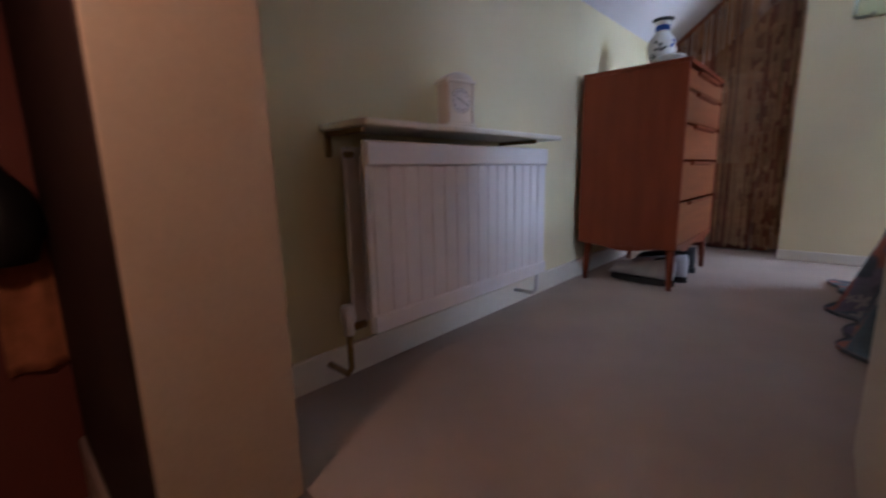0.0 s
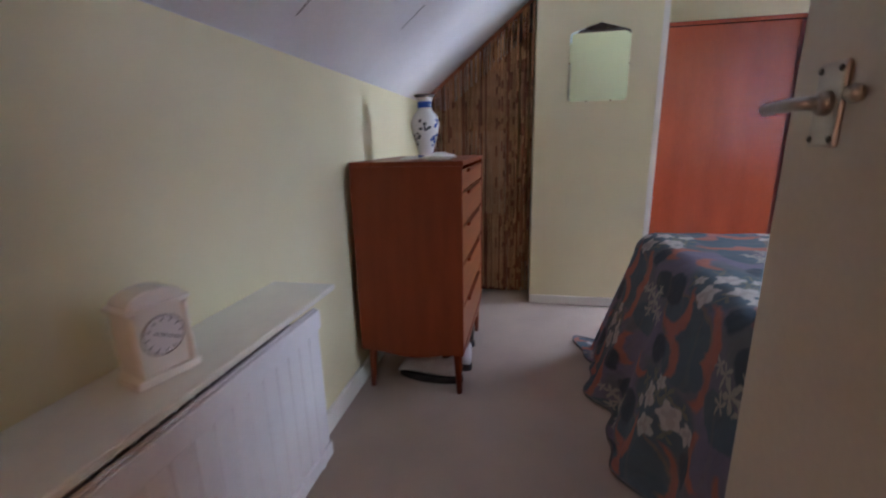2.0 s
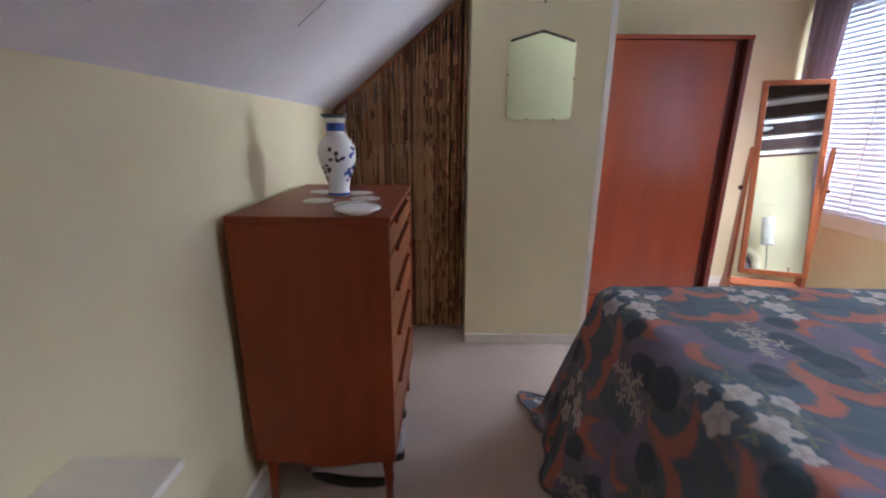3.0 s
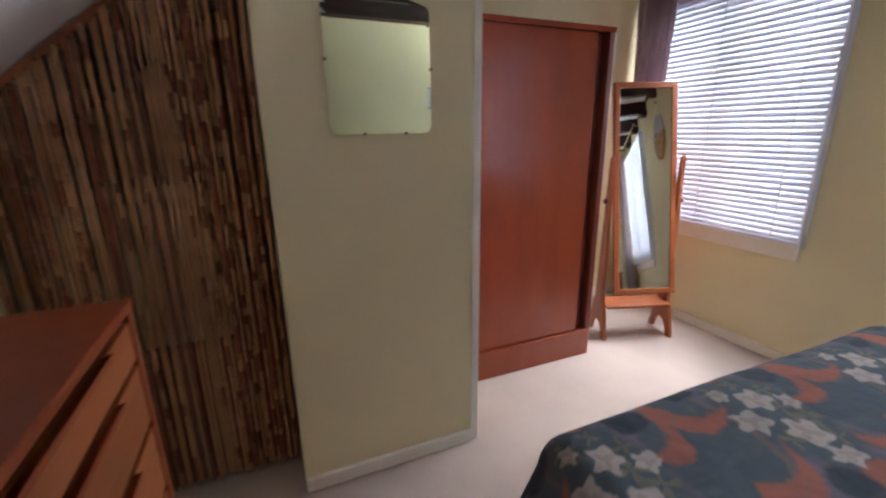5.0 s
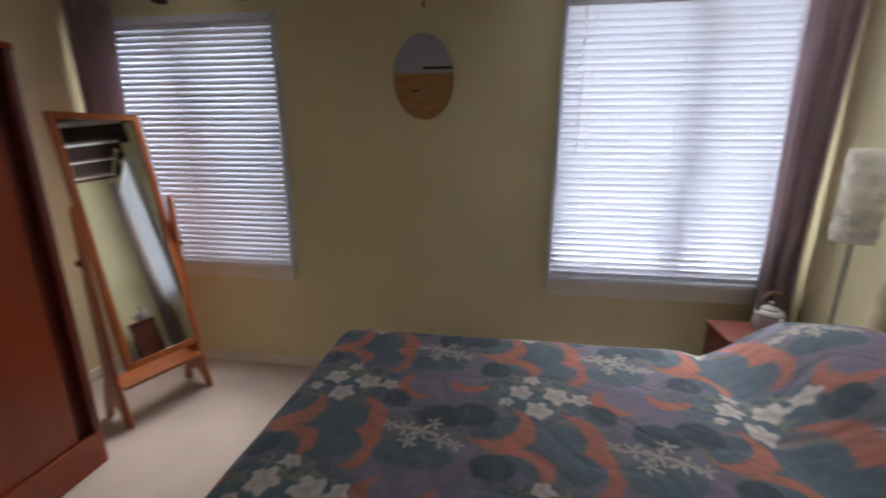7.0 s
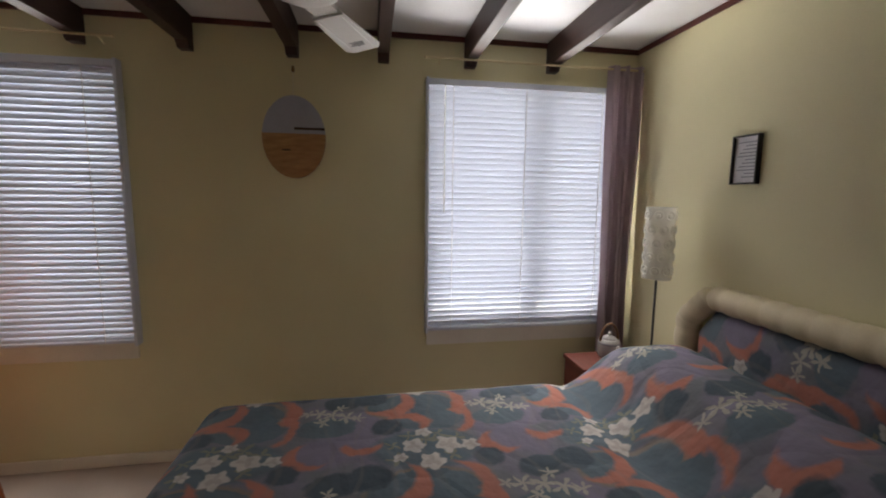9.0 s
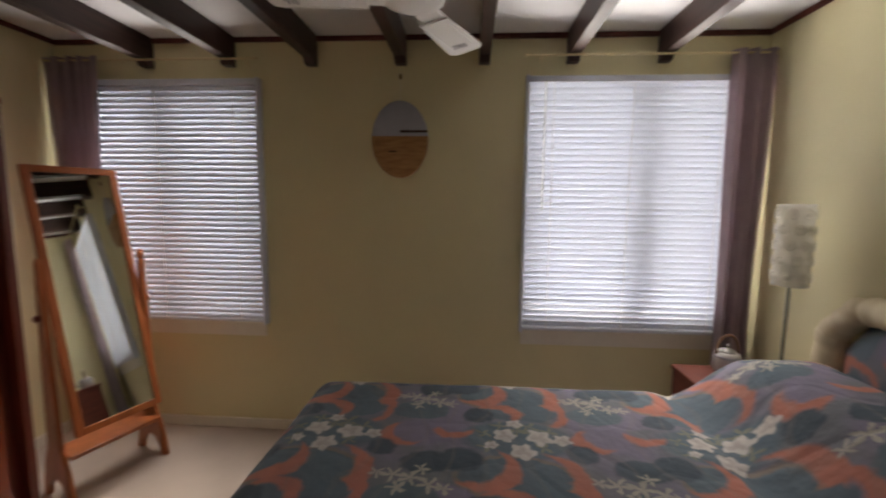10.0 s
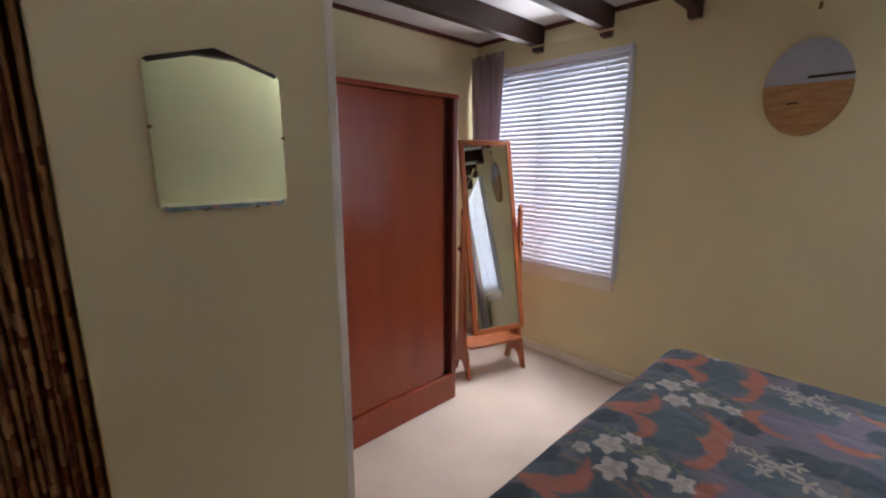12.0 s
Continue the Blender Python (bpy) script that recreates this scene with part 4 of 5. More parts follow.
# ---- standing mirror ----
def cheval():
    c = thing("standing_mirror", "orange-stained pine standing mirror tilted back on an arched stand", "mirror", (2.715, 0.46, 0), turn=-18.9)
    # faces -y; width on x
    part("shelf", boxes((-0.195, 0.195, -0.095, 0.060, 0.195, 0.213), bevel=0.003), PINE, c)
    for s in (-1, 1):
        x0, x1 = (0.195, 0.215) if s > 0 else (-0.215, -0.195)
        pts = [(-0.115, 0.0), (-0.075, 0.0), (-0.062, 0.05), (-0.035, 0.085), (0.0, 0.098), (0.035, 0.085), (0.062, 0.05), (0.075, 0.0), (0.115, 0.0), (0.100, 0.07), (0.075, 0.17), (0.045, 0.235), (-0.045, 0.235), (-0.075, 0.17), (-0.100, 0.07)]
        foot = prism(pts, "x", x0, x1)
        part("foot", foot, PINE, c)
        post = prism([(-0.045, 0.236), (0.045, 0.236), (0.030, 0.60), (0.012, 1.06), (-0.004, 1.085), (-0.012, 1.06), (-0.030, 0.60)], "x", x0, x1)
        part("post", post, PINE, c)
        part("knob", lathe([(0.0, 0.0), (0.015, 0.003), (0.017, 0.012), (0.010, 0.022), (0.0, 0.024)], 14, m=pose(x1 if s > 0 else x0, 0.0, 0.83, 0, 90 * s, 0)), MAHOGANY_DARK, c, "dark turned knob", smooth=True)
    f = part("mirror_frame", boxes((-0.185, -0.153, -0.012, 0.012, -0.545, 0.665), (0.153, 0.185, -0.012, 0.012, -0.545, 0.665), (-0.153, 0.153, -0.012, 0.012, 0.633, 0.665), (-0.153, 0.153, -0.012, 0.012, -0.545, -0.513), bevel=0.003), PINE, c)
    f.matrix_basis = pose(0.005, 0.0, 0.83, -11.5, 0, 0)
    part("mirror_glass", boxes((-0.155, 0.155, -0.006, 0.004, -0.515, 0.635)), MIRROR, f)
    part("backing_board", boxes((-0.170, 0.170, 0.0125, 0.017, -0.53, 0.65)), PINE, f)
    return c


cheval()


# ---- bed ----
BX0, BX1, BY0, BY1, BZ = 1.150, 2.520, -2.70, -0.680, 0.632

bed = thing("bed", "double bed with a cream channel-padded headboard against the head wall", "bed", (0, 0, 0))
part("mattress", boxes((BX0 + 0.02, BX1 - 0.02, BY0 + 0.05, BY1 - 0.03, 0.30, BZ - 0.05), bevel=0.04), CREAM_PAD, bed)
part("base", boxes((BX0 + 0.03, BX1 - 0.03, BY0 + 0.05, BY1 - 0.04, 0.10, 0.30), bevel=0.01), MAHOGANY_DARK, bed)
for x in (BX0 + 0.10, BX1 - 0.10):
    for y in (BY0 + 0.15, BY1 - 0.12):
        part("leg", tube([(x, y, 0.10), (x, y, 0.0)], 0.022, 10), BLACK, bed)
part("headboard_panel", boxes((1.19, 2.48, YS + 0.004, YS + 0.040, 0.12, 0.86), bevel=0.01), CREAM_PAD, bed)


def padded_roll(p0, p1, r, ribs):
    """Gathered upholstered roll."""
    bm = bmesh.new()
    a, b = Vector(p0), Vector(p1)
    d = (b - a).normalized()
    side = d.orthogonal().normalized()
    up = d.cross(side)
    n, seg = ribs * 6, 18
    rings = []
    for i in range(n + 1):
        t = i / n
        rr = r * (0.88 + 0.12 * abs(math.sin(math.pi * ribs * t)) ** 0.5) * (min(1, math.sin(math.pi * min(t, 1 - t) * 8 + 0.35)) if min(t, 1 - t) < 0.0625 else 1)
        rings.append([bm.verts.new(a.lerp(b, t) + rr * (math.cos(2 * math.pi * k / seg) * side + math.sin(2 * math.pi * k / seg) * up)) for k in range(seg)])
    for q, w in zip(rings, rings[1:]):
        for k in range(seg):
            j = (k + 1) % seg
            bm.faces.new((q[k], q[j], w[j], w[k]))
    bm.faces.new(rings[0][::-1])
    bm.faces.new(rings[-1])
    return bm


for p0, p1, r, ribs, what in (((1.215, YS + 0.062, 0.975), (2.460, YS + 0.062, 0.975), 0.054, 14, "gathered cream top roll"),
                              ((2.435, YS + 0.062, 0.985), (2.570, YS + 0.062, 0.850), 0.052, 3, "gathered cream corner roll"),
                              ((2.562, YS + 0.062, 0.890), (2.585, YS + 0.062, 0.120), 0.054, 9, "gathered cream side roll"),
                              ((1.240, YS + 0.062, 0.985), (1.105, YS + 0.062, 0.850), 0.052, 3, "gathered cream corner roll"),
                              ((1.113, YS + 0.062, 0.890), (1.100, YS + 0.062, 0.120), 0.050, 9, "gathered cream side roll")):
    part("headboard_roll", padded_roll(p0, p1, r, ribs), CREAM_PAD, bed, what, smooth=True)


def headboard_insert():
    """Bulging upholstered panel with cut corners, inside the rolls."""
    bm = bmesh.new()
    uvl = bm.loops.layers.uv.new("UVMap")
    nx, nz = 40, 16
    g = []
    for j in range(nz + 1):
        z = 0.40 + (0.935 - 0.40) * j / nz
        cut = max(0.0, z - 0.80) * 0.72
        x0, x1 = 1.150 + cut, 2.520 - cut
        g.append([bm.verts.new((x0 + (x1 - x0) * i / nx, YS + 0.045 + 0.055 * (max(0.0, 1 - (2 * i / nx - 1) ** 8) * max(0.0, 1 - (2 * j / nz - 1) ** 6)) ** 0.6, z)) for i in range(nx + 1)])
    for a, b in zip(g, g[1:]):
        for i in range(nx):
            f = bm.faces.new((a[i + 1], a[i], b[i], b[i + 1]))
            for lp in f.loops:
                lp[uvl].uv = (lp.vert.co.z * 0.9 + 0.42, lp.vert.co.x * 0.9 + 0.08)
    return bm


def bedspread():
    bm = bmesh.new()
    uvl = bm.loops.layers.uv.new("UVMap")
    drop = 0.63
    u0, u1, v0, v1 = BX0 - drop, BX1 + 0.50, -2.60, BY1 + drop
    nu, nv = 120, 120
    r = 0.085

    def place(u, v):
        cx, cy = min(max(u, BX0 + r), BX1 - r), min(v, BY1 - r)
        dx, dy = u - cx, v - cy
        d = math.hypot(dx, dy)
        top = BZ + 0.010 * noise.noise((u * 2.3, v * 2.3, 0.3)) + 0.004 * noise.noise((u * 9, v * 9, 2.0))
        # rise over the pillows
        rise = min(1, max(0, (-2.06 - cy) / 0.24))
        hump = (0.19 - 0.075 * min(1, max(0, (-2.44 - cy) / 0.15)) ** 1.5) * rise * rise * (3 - 2 * rise) * (0.55 + 0.45 * min(1, max(0, (cx - 1.16) / 0.16)) ** 0.5 * min(1, max(0, (2.48 - cx) / 0.16)) ** 0.5)
        top += hump * (1 - min(1, d / 0.25) * 0.6) - 0.016 * math.exp(-((cy + 2.045) / 0.035) ** 2) * (1 + 0.4 * math.sin(cx * 17))
        if d < 1e-6:
            return Vector((u, v, top))
        ox, oy = dx / d, dy / d
        arc = r * math.pi / 2
        if d < arc:
            a = d / r
            out, down = r * math.sin(a), r * (1 - math.cos(a))
        else:
            h = d - arc
            out, down = r + h * (0.12 + 0.14 * min(1, max(0, (cy + 1.9) / 0.7))), r + h * 0.975
        ang = math.atan2(oy, ox)
        s = cx * 1.0 + cy * 1.0 + ang * 0.35
        wave = max(0, d - arc) * (0.055 * math.sin(s * 15.0) + 0.03 * math.sin(s * 29 + 1.3))
        z = top - down
        if z < 0.012:
            extra = min(0.05, 0.012 - z)
            out += extra * 0.5
            z = 0.012 + 0.006 * (0.5 + 0.5 * math.sin(s * 23))
        return Vector((cx + ox * (out + wave), cy + oy * (out + wave), z))

    grid = []
    for j in range(nv + 1):
        v = v0 + (v1 - v0) * j / nv
        grid.append([(u0 + (u1 - u0) * i / nu, v) for i in range(nu + 1)])
    verts = [[bm.verts.new(place(*p)) for p in row] for row in grid]
    verts_at = [[v.co.copy() for v in row] for row in verts]
    for j in range(nv):
        for i in range(nu):
            f = bm.faces.new((verts[j][i], verts[j][i + 1], verts[j + 1][i + 1], verts[j + 1][i]))
            for lp, (a, b) in zip(f.loops, ((i, j), (i + 1, j), (i + 1, j + 1), (i, j + 1))):
                lp[uvl].uv = (-grid[b][a][1] + 0.1, grid[b][a][0])
    ob = piece("bedspread", bm, FLORAL, "quilted slate, coral and white blossom bedspread spread over the bed", kind="", category="bedspread", smooth=True)
    sol = ob.modifiers.new("thickness", "SOLIDIFY")
    sol.thickness, sol.offset = 0.010, -1
    for name, line in (("hem", [verts_at[j][0] for j in range(nv + 1)]), ("hem", [verts_at[nv][i] for i in range(nu + 1)]), ("hem", [verts_at[j][nu] for j in range(nv + 1)])):
        part(name, tube(line, 0.003, 6), HEM, ob, "dark bound hem", smooth=True)
    return ob


bedspread()


part("headboard_insert", headboard_insert(), FLORAL, bed, "padded floral headboard panel", smooth=True)


# ---- night table, teapot, lamp ----
nt = thing("night_table", "reddish wooden night table between bed and window wall", "night table", (2.725, -2.695, 0))
part("tabletop", boxes((0, 0.225, 0, 0.412, 0.538, 0.560), bevel=0.004), STRIP, nt)
part("side_panel", boxes((0.01, 0.215, 0.008, 0.026, 0.06, 0.538)), STRIP, nt)
part("side_panel", boxes((0.01, 0.215, 0.386, 0.404, 0.06, 0.538)), STRIP, nt)
part("back_panel", boxes((0.197, 0.213, 0.026, 0.386, 0.06, 0.538)), STRIP, nt)
part("drawer", boxes((0.006, 0.024, 0.028, 0.384, 0.40, 0.532), bevel=0.003), STRIP, nt)
part("shelf", boxes((0.02, 0.197, 0.026, 0.386, 0.18, 0.196)), STRIP, nt)
for x in (0.03, 0.195):
    for y in (0.03, 0.38):
        part("leg", tube([(x, y, 0.062), (x, y, 0)], 0.016, 10), STRIP, nt)

TEAPOT_GLAZE = mat("grey_teapot_glaze", (0.46, 0.44, 0.42), 0.25, var=0.08)
tp = thing("teapot", "small grey-white ceramic teapot with a bent cane handle", "teapot", (2.875, -2.500, 0.5605))
part("body", lathe([(0.0, 0.0), (0.048, 0.0), (0.055, 0.01), (0.056, 0.07), (0.052, 0.088), (0.036, 0.096), (0.0, 0.096)], 28), TEAPOT_GLAZE, tp, smooth=True)
part("lid", lathe([(0.037, 0.094), (0.036, 0.100), (0.022, 0.108), (0.008, 0.111), (0.007, 0.118), (0.011, 0.124), (0.008, 0.130), (0.0, 0.131)], 24), TEAPOT_GLAZE, tp, smooth=True)
part("band", lathe([(0.0562, 0.070), (0.0572, 0.074), (0.0555, 0.080)], 28, caps=False), GREYBAR, tp)
part("spout", tube([(-0.05, 0.0, 0.03), (-0.075, 0.0, 0.05), (-0.088, 0, 0.082)], 0.011, 10, taper=0.007), TEAPOT_GLAZE, tp, smooth=True)
part("handle", tube([(0, 0.050 * math.cos(a), 0.085 + 0.090 * math.sin(a)) for a in [math.pi * i / 14 for i in range(15)]], 0.0065, 8), WICKER, tp, "bent cane handle", smooth=True)


def floor_lamp():
    f = thing("floor_lamp", "floor lamp with a thin dark pole and a moulded translucent shade", "lamp", (2.667, -2.590, 0))
    part("base", lathe([(0.0, 0.0), (0.052, 0.0), (0.052, 0.012), (0.016, 0.024), (0.0, 0.024)], 28), IRON, f, smooth=True)
    part("pole", tube([(0, 0, 0.02), (0, 0, 1.10)], 0.0055, 10), IRON, f, smooth=True)
    part("socket", lathe([(0.0, 1.06), (0.014, 1.06), (0.016, 1.10), (0.016, 1.13), (0.0, 1.13)], 14), IRON, f)
    bm = bmesh.new()
    R, n = 0.062, 40
    lathe([(R, 1.015), (R + 0.002, 1.020), (R, 1.03), (R, 1.33), (R + 0.002, 1.340), (R, 1.346), (R - 0.004, 1.34), (R - 0.004, 1.02), (R, 1.015)], n, bm, caps=False)
    part("shade", bm, SHADE_PLASTIC, f, "clear moulded plastic shade", smooth=True)
    for zi in range(5):
        for k in range(8):
            a = 2 * math.pi * (k + 0.5 * (zi % 2)) / 8
            m = Matrix.Translation((R * math.cos(a), R * math.sin(a), 1.055 + zi * 0.063)) @ pose(0, 0, 0, 0, 90, math.degrees(a))
            part("shade_boss", lathe([(0.022, 0.0), (0.020, 0.004), (0.016, 0.001), (0.010, 0.001), (0.007, 0.005), (0.0, 0.006)], 12, m=m), SHADE_PLASTIC, f)
    return f


floor_lamp()


# ---- wall things ----
pf = thing("picture_frame", "small black framed print on the head wall", "picture", (2.40, YS + 0.0005, 1.54))
part("frame", boxes((-0.060, -0.053, 0, 0.022, -0.096, 0.096), (0.053, 0.060, 0, 0.022, -0.096, 0.096), (-0.053, 0.053, 0, 0.022, 0.089, 0.096), (-0.053, 0.053, 0, 0.022, -0.096, -0.089), bevel=0.002), BLACK, pf)
part("print", boxes((-0.054, 0.054, 0.004, 0.010, -0.090, 0.090)), PAPER, pf, "pale print with grey lines")
for i in range(11):
    part("print_line", boxes((-0.042, 0.042 - 0.013 * (i * 7 % 4), 0.0101, 0.0112, 0.066 - i * 0.0135, 0.070 - i * 0.0135)), GREYBAR, pf)

ov = thing("oval_plaque", "oval painted desert plaque hung on the window wall", "wall decoration", (XE - 0.012, -0.905, 1.665))


def half_oval(top, cut, x0, x1):
    pts = []
    for i in range(41):
        a = 2 * math.pi * i / 40
        y, z = 0.150 * math.cos(a), 0.200 * math.sin(a)
        if (z >= cut) == top:
            pts.append((y, z))
    edge = 0.150 * math.sqrt(1 - (cut / 0.200) ** 2)
    pts += [(-edge, cut), (edge, cut)]
    pts.sort(key=lambda p: math.atan2(p[1] - (0.08 if top else -0.08), p[0]))
    return prism(pts, "x", x0, x1)


part("sky_half", half_oval(True, 0.018, -0.012, 0.011), ROCK_SKY, ov, "grey painted sky half")
part("sand_half", half_oval(False, 0.018, -0.013, 0.011), SAND, ov, "sand-coloured lower half")
part("mesa", boxes((-0.0165, -0.0135, -0.148, -0.002, 0.036, 0.048), bevel=0.001), DRIFT, ov, "dark raised strip")
part("dark_mark", boxes((-0.0155, -0.0132, 0.018, 0.058, -0.066, -0.058), bevel=0.001), DRIFT, ov)
part("cord", tube([(0.0, 0.0, 0.195), (0.004, -0.003, 0.318)], 0.0012, 5), TRIM, ov)
part("nail", lathe([(0.0, 0), (0.006, 0.0), (0.008, 0.012), (0.004, 0.028), (0.0, 0.030)], 10, m=Matrix.Translation((0.0, -0.003, 0.312))), BRASS_DARK, ov, "small brass hook")


# ---- ceiling fan ----
def ceiling_fan():
    f = thing("ceiling_fan", "white ceiling fan with marked plastic blades below the beams", "fan", (2.235, -1.100, 0))
    part("canopy", lathe([(0.0, 2.04), (0.055, 2.045), (0.06, 2.07), (0.06, 2.198), (0.0, 2.198)], 28), FAN_WHITE, f, smooth=True)
    part("motor", lathe([(0.0, 1.925), (0.05, 1.925), (0.095, 1.945), (0.105, 1.975), (0.095, 2.01), (0.05, 2.03), (0.0, 2.03)], 32), FAN_WHITE, f, smooth=True)
    for k in range(3):
        a = -22 + 120 * k
        pts = [(0.135, -0.052), (0.400, -0.072), (0.428, -0.058), (0.440, 0.045), (0.415, 0.070), (0.135, 0.052)]
        bl = part("blade", prism(pts, "z", -0.004, 0.004, bevel=0.002), FAN_WHITE, f, "white ribbed blade")
        bl.matrix_basis = pose(0, 0, 1.935, 0, 0, a) @ pose(0, 0, 0, -7, 0, 0)
        part("blade_edge", boxes((0.15, 0.39, -0.045, -0.039, -0.007, -0.0042), (0.15, 0.39, 0.039, 0.045, -0.007, -0.0042), bevel=0.001), FAN_WHITE, bl)
        part("print_mark", boxes((0.335, 0.385, -0.001, 0.001, -0.0055, -0.0042), (0.345, 0.350, -0.028, 0.026, -0.0055, -0.0042), (0.357, 0.361, -0.024, 0.020, -0.0055, -0.0042), (0.370, 0.374, -0.026, 0.028, -0.0055, -0.0042)), GREYBAR, bl, "grey printed marks")
        part("blade_iron", boxes((0.07, 0.19, -0.040, 0.040, 0.0045, 0.020), bevel=0.003), FAN_WHITE, bl)
    return f


ceiling_fan()


# ---- room door ----
def room_door():
    d = thing("door_1", "beige painted room door standing open beside the bed", "door", (DX1, YS + 0.012, 0), turn=0.5, kind="structure")
    # hinged at the origin, leaf along +y
    t, w = 0.036, 0.715
    part("door_leaf", prism([(0.0, 0.008), (w, 0.008), (w, 1.46), (0.27, 1.83), (0.0, 1.83)], "x", 0.002, 0.002 + t, bevel=0.003), DOOR_PAINT, d)
    h = part("door_handle", boxes((-0.004, 0.0015, w - 0.092, w - 0.050, 1.002, 1.086), bevel=0.003), SATIN, d, "satin metal lever handle and plate")
    part("boss", lathe([(0.0, 0.0), (0.013, 0.0), (0.012, 0.006), (0.008, 0.010), (0.0, 0.010)], 16, m=pose(-0.004, w - 0.071, 1.046, 0, -90, 0)), SATIN, h, smooth=True)
    part("lever", tube([(-0.008, w - 0.071, 1.046), (-0.024, w - 0.071, 1.046), (-0.030, w - 0.065, 1.046), (-0.031, w - 0.040, 1.045), (-0.030, w - 0.016, 1.044), (-0.029, w - 0.012, 1.044)], 0.0070, 12), SATIN, h, smooth=True)
    for y in (w - 0.086, w - 0.056):
        for z in (1.010, 1.078):
            part("screw", lathe([(0.0, 0.0), (0.0035, 0.0), (0.003, 0.0015), (0.0, 0.002)], 10, m=pose(-0.004, y, z, 0, -90, 0)), IRON, h)
    part("lock_knob", lathe([(0.0, 0.0), (0.008, 0.002), (0.009, 0.008), (0.006, 0.014), (0.0, 0.016)], 14, m=pose(0.001, w - 0.112, 1.052, 0, -90, 0)), SATIN, h, smooth=True)
    for z in (0.25, 1.55):
        part("hinge", lathe([(0.0, -0.04), (0.006, -0.04), (0.006, 0.04), (0.0, 0.04)], 10, m=Matrix.Translation((-0.003, 0.0, z))), CHROME, d)
    return d


room_door()


# ---- shoes under the chest ----
def shoe(x, y, turn, material, label):
    s = thing("shoe", label, "shoe", (x, y, 0), turn=turn, group="shoes")
    s.scale = (1.1, 1.08, 1.3)
    n, seg = 14, 14
    bm = bmesh.new()
    rings = []
    for i in range(n + 1):
        t = i / n
        w = 0.036 + 0.012 * math.sin(math.pi * min(1, t * 1.3)) * (1 if t < 0.8 else 1 - (t - 0.8) * 2.0)
        hgt = (0.085 - 0.045 * t) * (1 if t < 0.88 else 1 - ((t - 0.88) / 0.12) ** 2 * 0.6)
        ends = math.sin(math.pi * min(1, max(0.04, t * 5))) if t < 0.1 else 1
        rings.append([bm.verts.new((w * (0.55 + 0.45 * ends) * math.cos(2 * math.pi * k / seg), 0.26 * t - 0.13, 0.018 + hgt * (0.5 + 0.5 * math.sin(2 * math.pi * k / seg)))) for k in range(seg)])
    for a, b in zip(rings, rings[1:]):
        for k in range(seg):
            j = (k + 1) % seg
            bm.faces.new((a[k], a[j], b[j], b[k]))
    bm.faces.new(rings[0][::-1])
    bm.faces.new(rings[-1])
    part("upper", bm, material, s, smooth=True)
    pts = [(0.044 * math.cos(2 * math.pi * k / 20), 0.138 * math.sin(2 * math.pi * k / 20)) for k in range(20)]
    part("sole", prism(pts, "z", 0.0, 0.020), SHOE_DARK, s, "dark rubber sole")
    part("opening", lathe([(0.0, 0.0), (0.026, 0.0), (0.022, 0.004), (0.0, 0.004)], 16, m=pose(0, -0.075, 0.090, -12, 0, 0)), SHOE_DARK, s)


shoe(0.32, -0.86, 75, SHOE_GREY, "grey cloth shoe under the chest of drawers")
shoe(0.29, -0.985, 84, SHOE_GREY, "grey cloth shoe under the chest of drawers")
shoe(0.30, -0.66, 88, SHOE_DARK, "black shoe under the chest of drawers")


# ---- hall things seen past the jamb ----
bm = bmesh.new()
rows = []
for j in range(13):
    z = 0.40 - 0.36 * j / 12
    rows.append([bm.verts.new((-0.592 + 0.012 * math.sin(i * 1.1 + j * 0.25) + 0.012, -3.07 + (0.012 + 0.004 * j / 12) * i, z)) for i in range(11)])
for q, w in zip(rows, rows[1:]):
    for i in range(10):
        bm.faces.new((q[i], q[i + 1], w[i + 1], w[i]))
scarf = piece("scarf", bm, SCARF, "orange scarf hanging on the hall wall below the bag", kind="", category="scarf", smooth=True)
scarf.modifiers.new("thickness", "SOLIDIFY").thickness = 0.004
bag = lathe([(0.0, -0.14), (0.06, -0.13), (0.085, -0.05), (0.07, 0.04), (0.03, 0.09), (0.01, 0.13), (0.0, 0.13)], 20, m=pose(0, 0, 0))
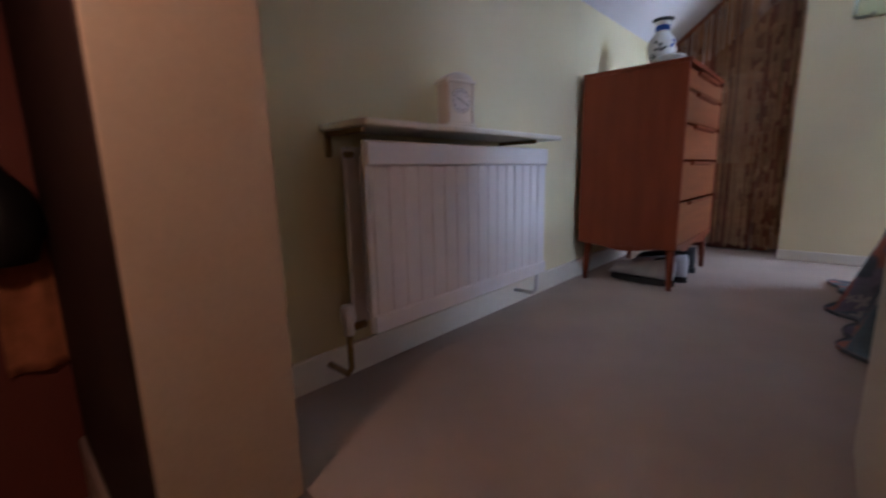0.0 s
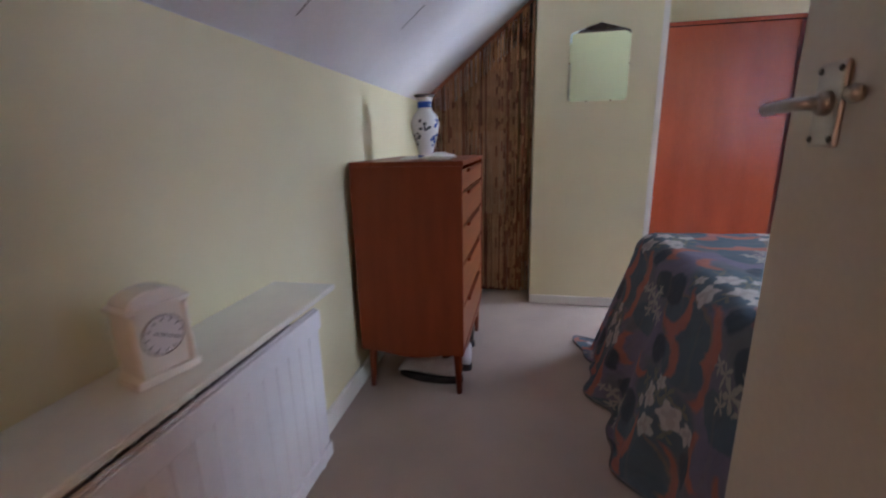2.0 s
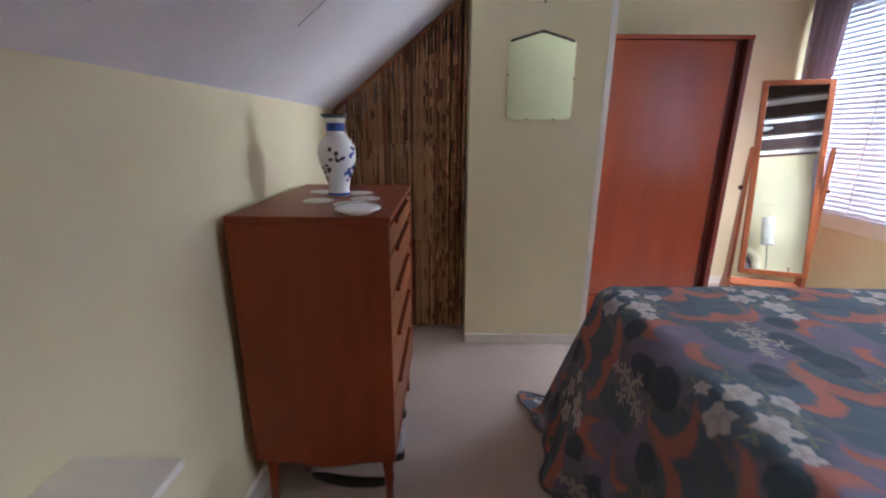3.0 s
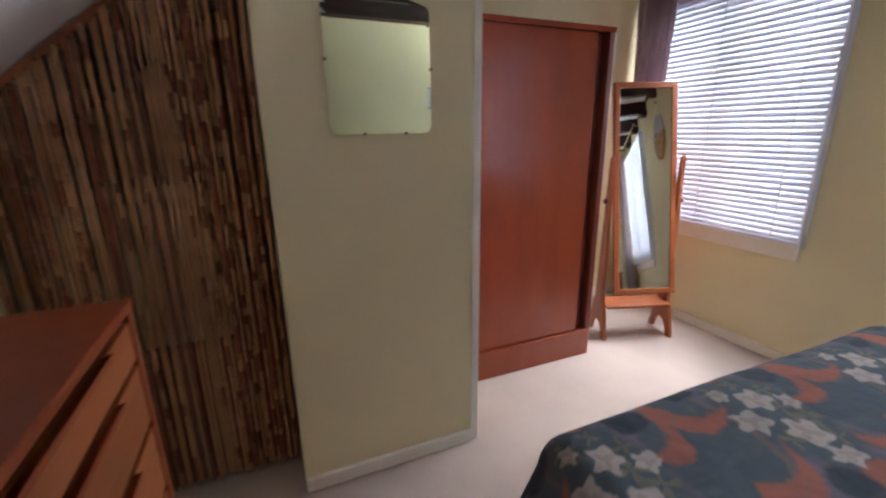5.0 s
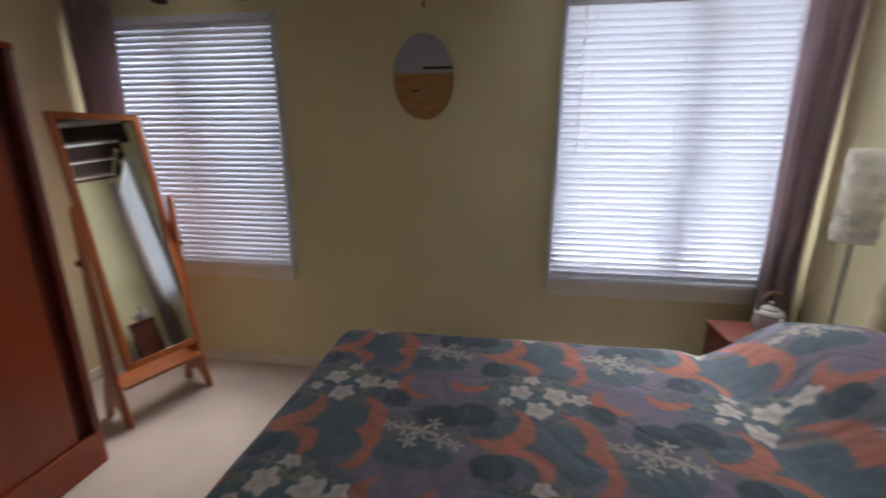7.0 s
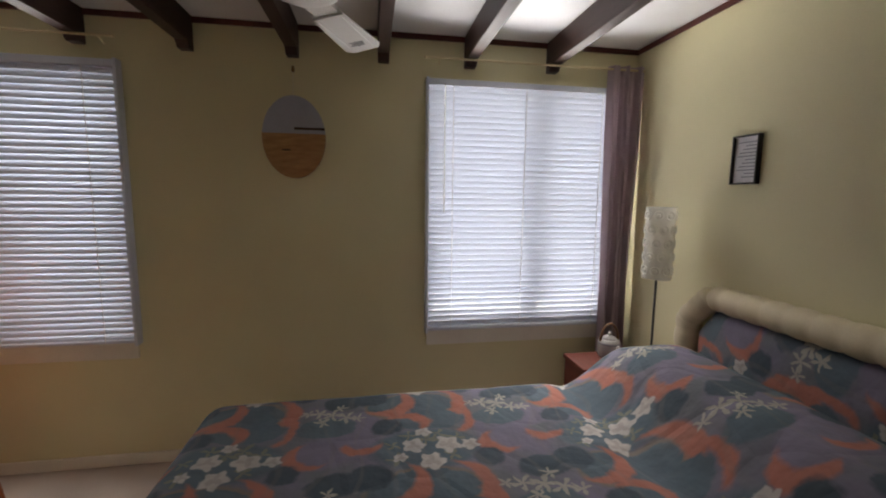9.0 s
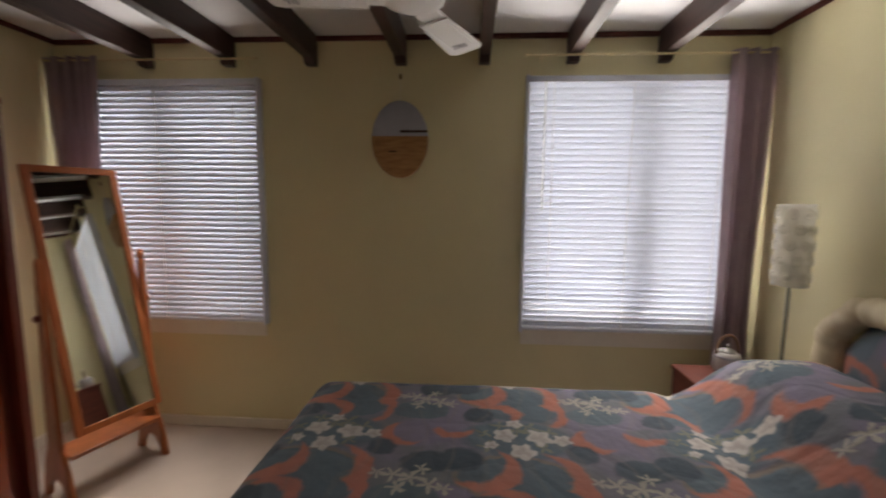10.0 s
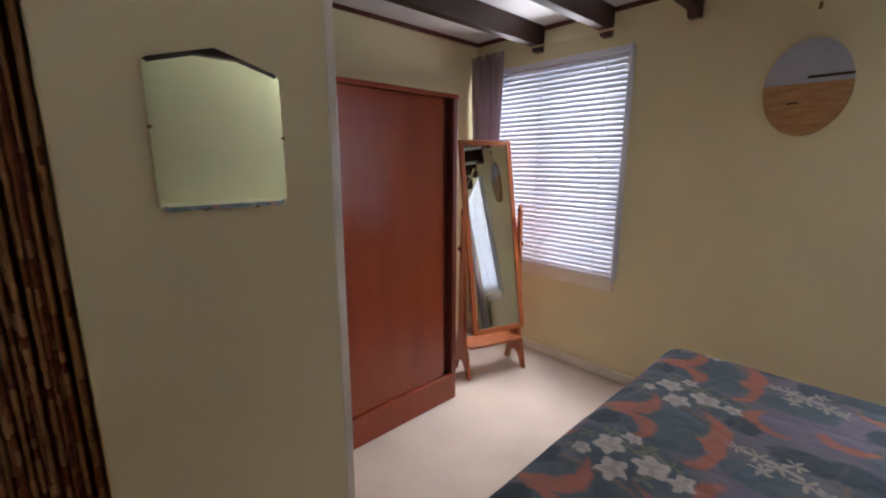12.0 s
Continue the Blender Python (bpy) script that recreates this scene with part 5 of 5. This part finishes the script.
bag = piece("shoulder_bag", bag, BLACK, "black bag hanging from a hook on the hall wall", kind="", category="bag", smooth=True)
bag.matrix_basis = pose(-0.515, -3.035, 0.47)
piece("wall_hook", tube([(-0.5995, -3.035, 0.63), (-0.52, -3.035, 0.62), (-0.51, -3.035, 0.595)], 0.006, 8), IRON, "dark metal coat hook on the hall wall", kind="", category="hook")
pend = thing("pendant_lamp", "hall pendant lamp with a small shade", "lamp", (0.55, -3.27, 0))
part("flex", tube([(0, 0, 1.07), (0, 0, 1.998)], 0.003, 6), BLACK, pend)
part("shade", lathe([(0.03, 1.08), (0.09, 0.99), (0.092, 0.99), (0.032, 1.082)], 24, caps=False), TRIM, pend)


# ---- outside ----
piece("ground", boxes((3.6, 900, -700, 700, -3.1, -3.0)), GRASS, "grass ground outside the house", category="ground")
nh = thing("neighbour_house", "red brick neighbouring house seen through the blinds", "house", (13.0, -9.5, -3.0))
part("wall", boxes((0, 7, 0, 5.4, 0, 4.4)), BRICK, nh)
part("roof", prism([(-0.4, 4.4), (5.8, 4.4), (2.7, 6.6)], "x", -0.4, 7.4), ROOF, nh)
for y in (0.9, 3.3):
    wd = part("window", boxes((-0.03, 0.0, y, y + 1.1, 2.2, 3.5)), WHITE, nh)
    part("pane", boxes((-0.04, -0.031, y + 0.08, y + 1.02, 2.28, 3.42)), PAINT_DARK, wd)


def hedge():
    rng = random.Random(4)
    bm = bmesh.new()
    for _ in range(2600):
        c = Vector((10.5 + rng.uniform(-0.6, 0.6), rng.uniform(-5.0, 3.5), -3.0 + 2.6 * rng.random() ** 0.8))
        s = rng.uniform(0.10, 0.22)
        d = Vector((rng.uniform(-1, 1), rng.uniform(-1, 1), rng.uniform(-1, 1))).normalized()
        e = d.orthogonal().normalized()
        g = d.cross(e)
        q = [bm.verts.new(c + s * (e * a + g * b)) for a, b in ((-1, 0), (0, -0.5), (1, 0), (0, 0.5))]
        bm.faces.new(q)
    piece("hedge", bm, HEDGE, "green hedge outside below the windows", kind="stuff", category="hedge")


hedge()
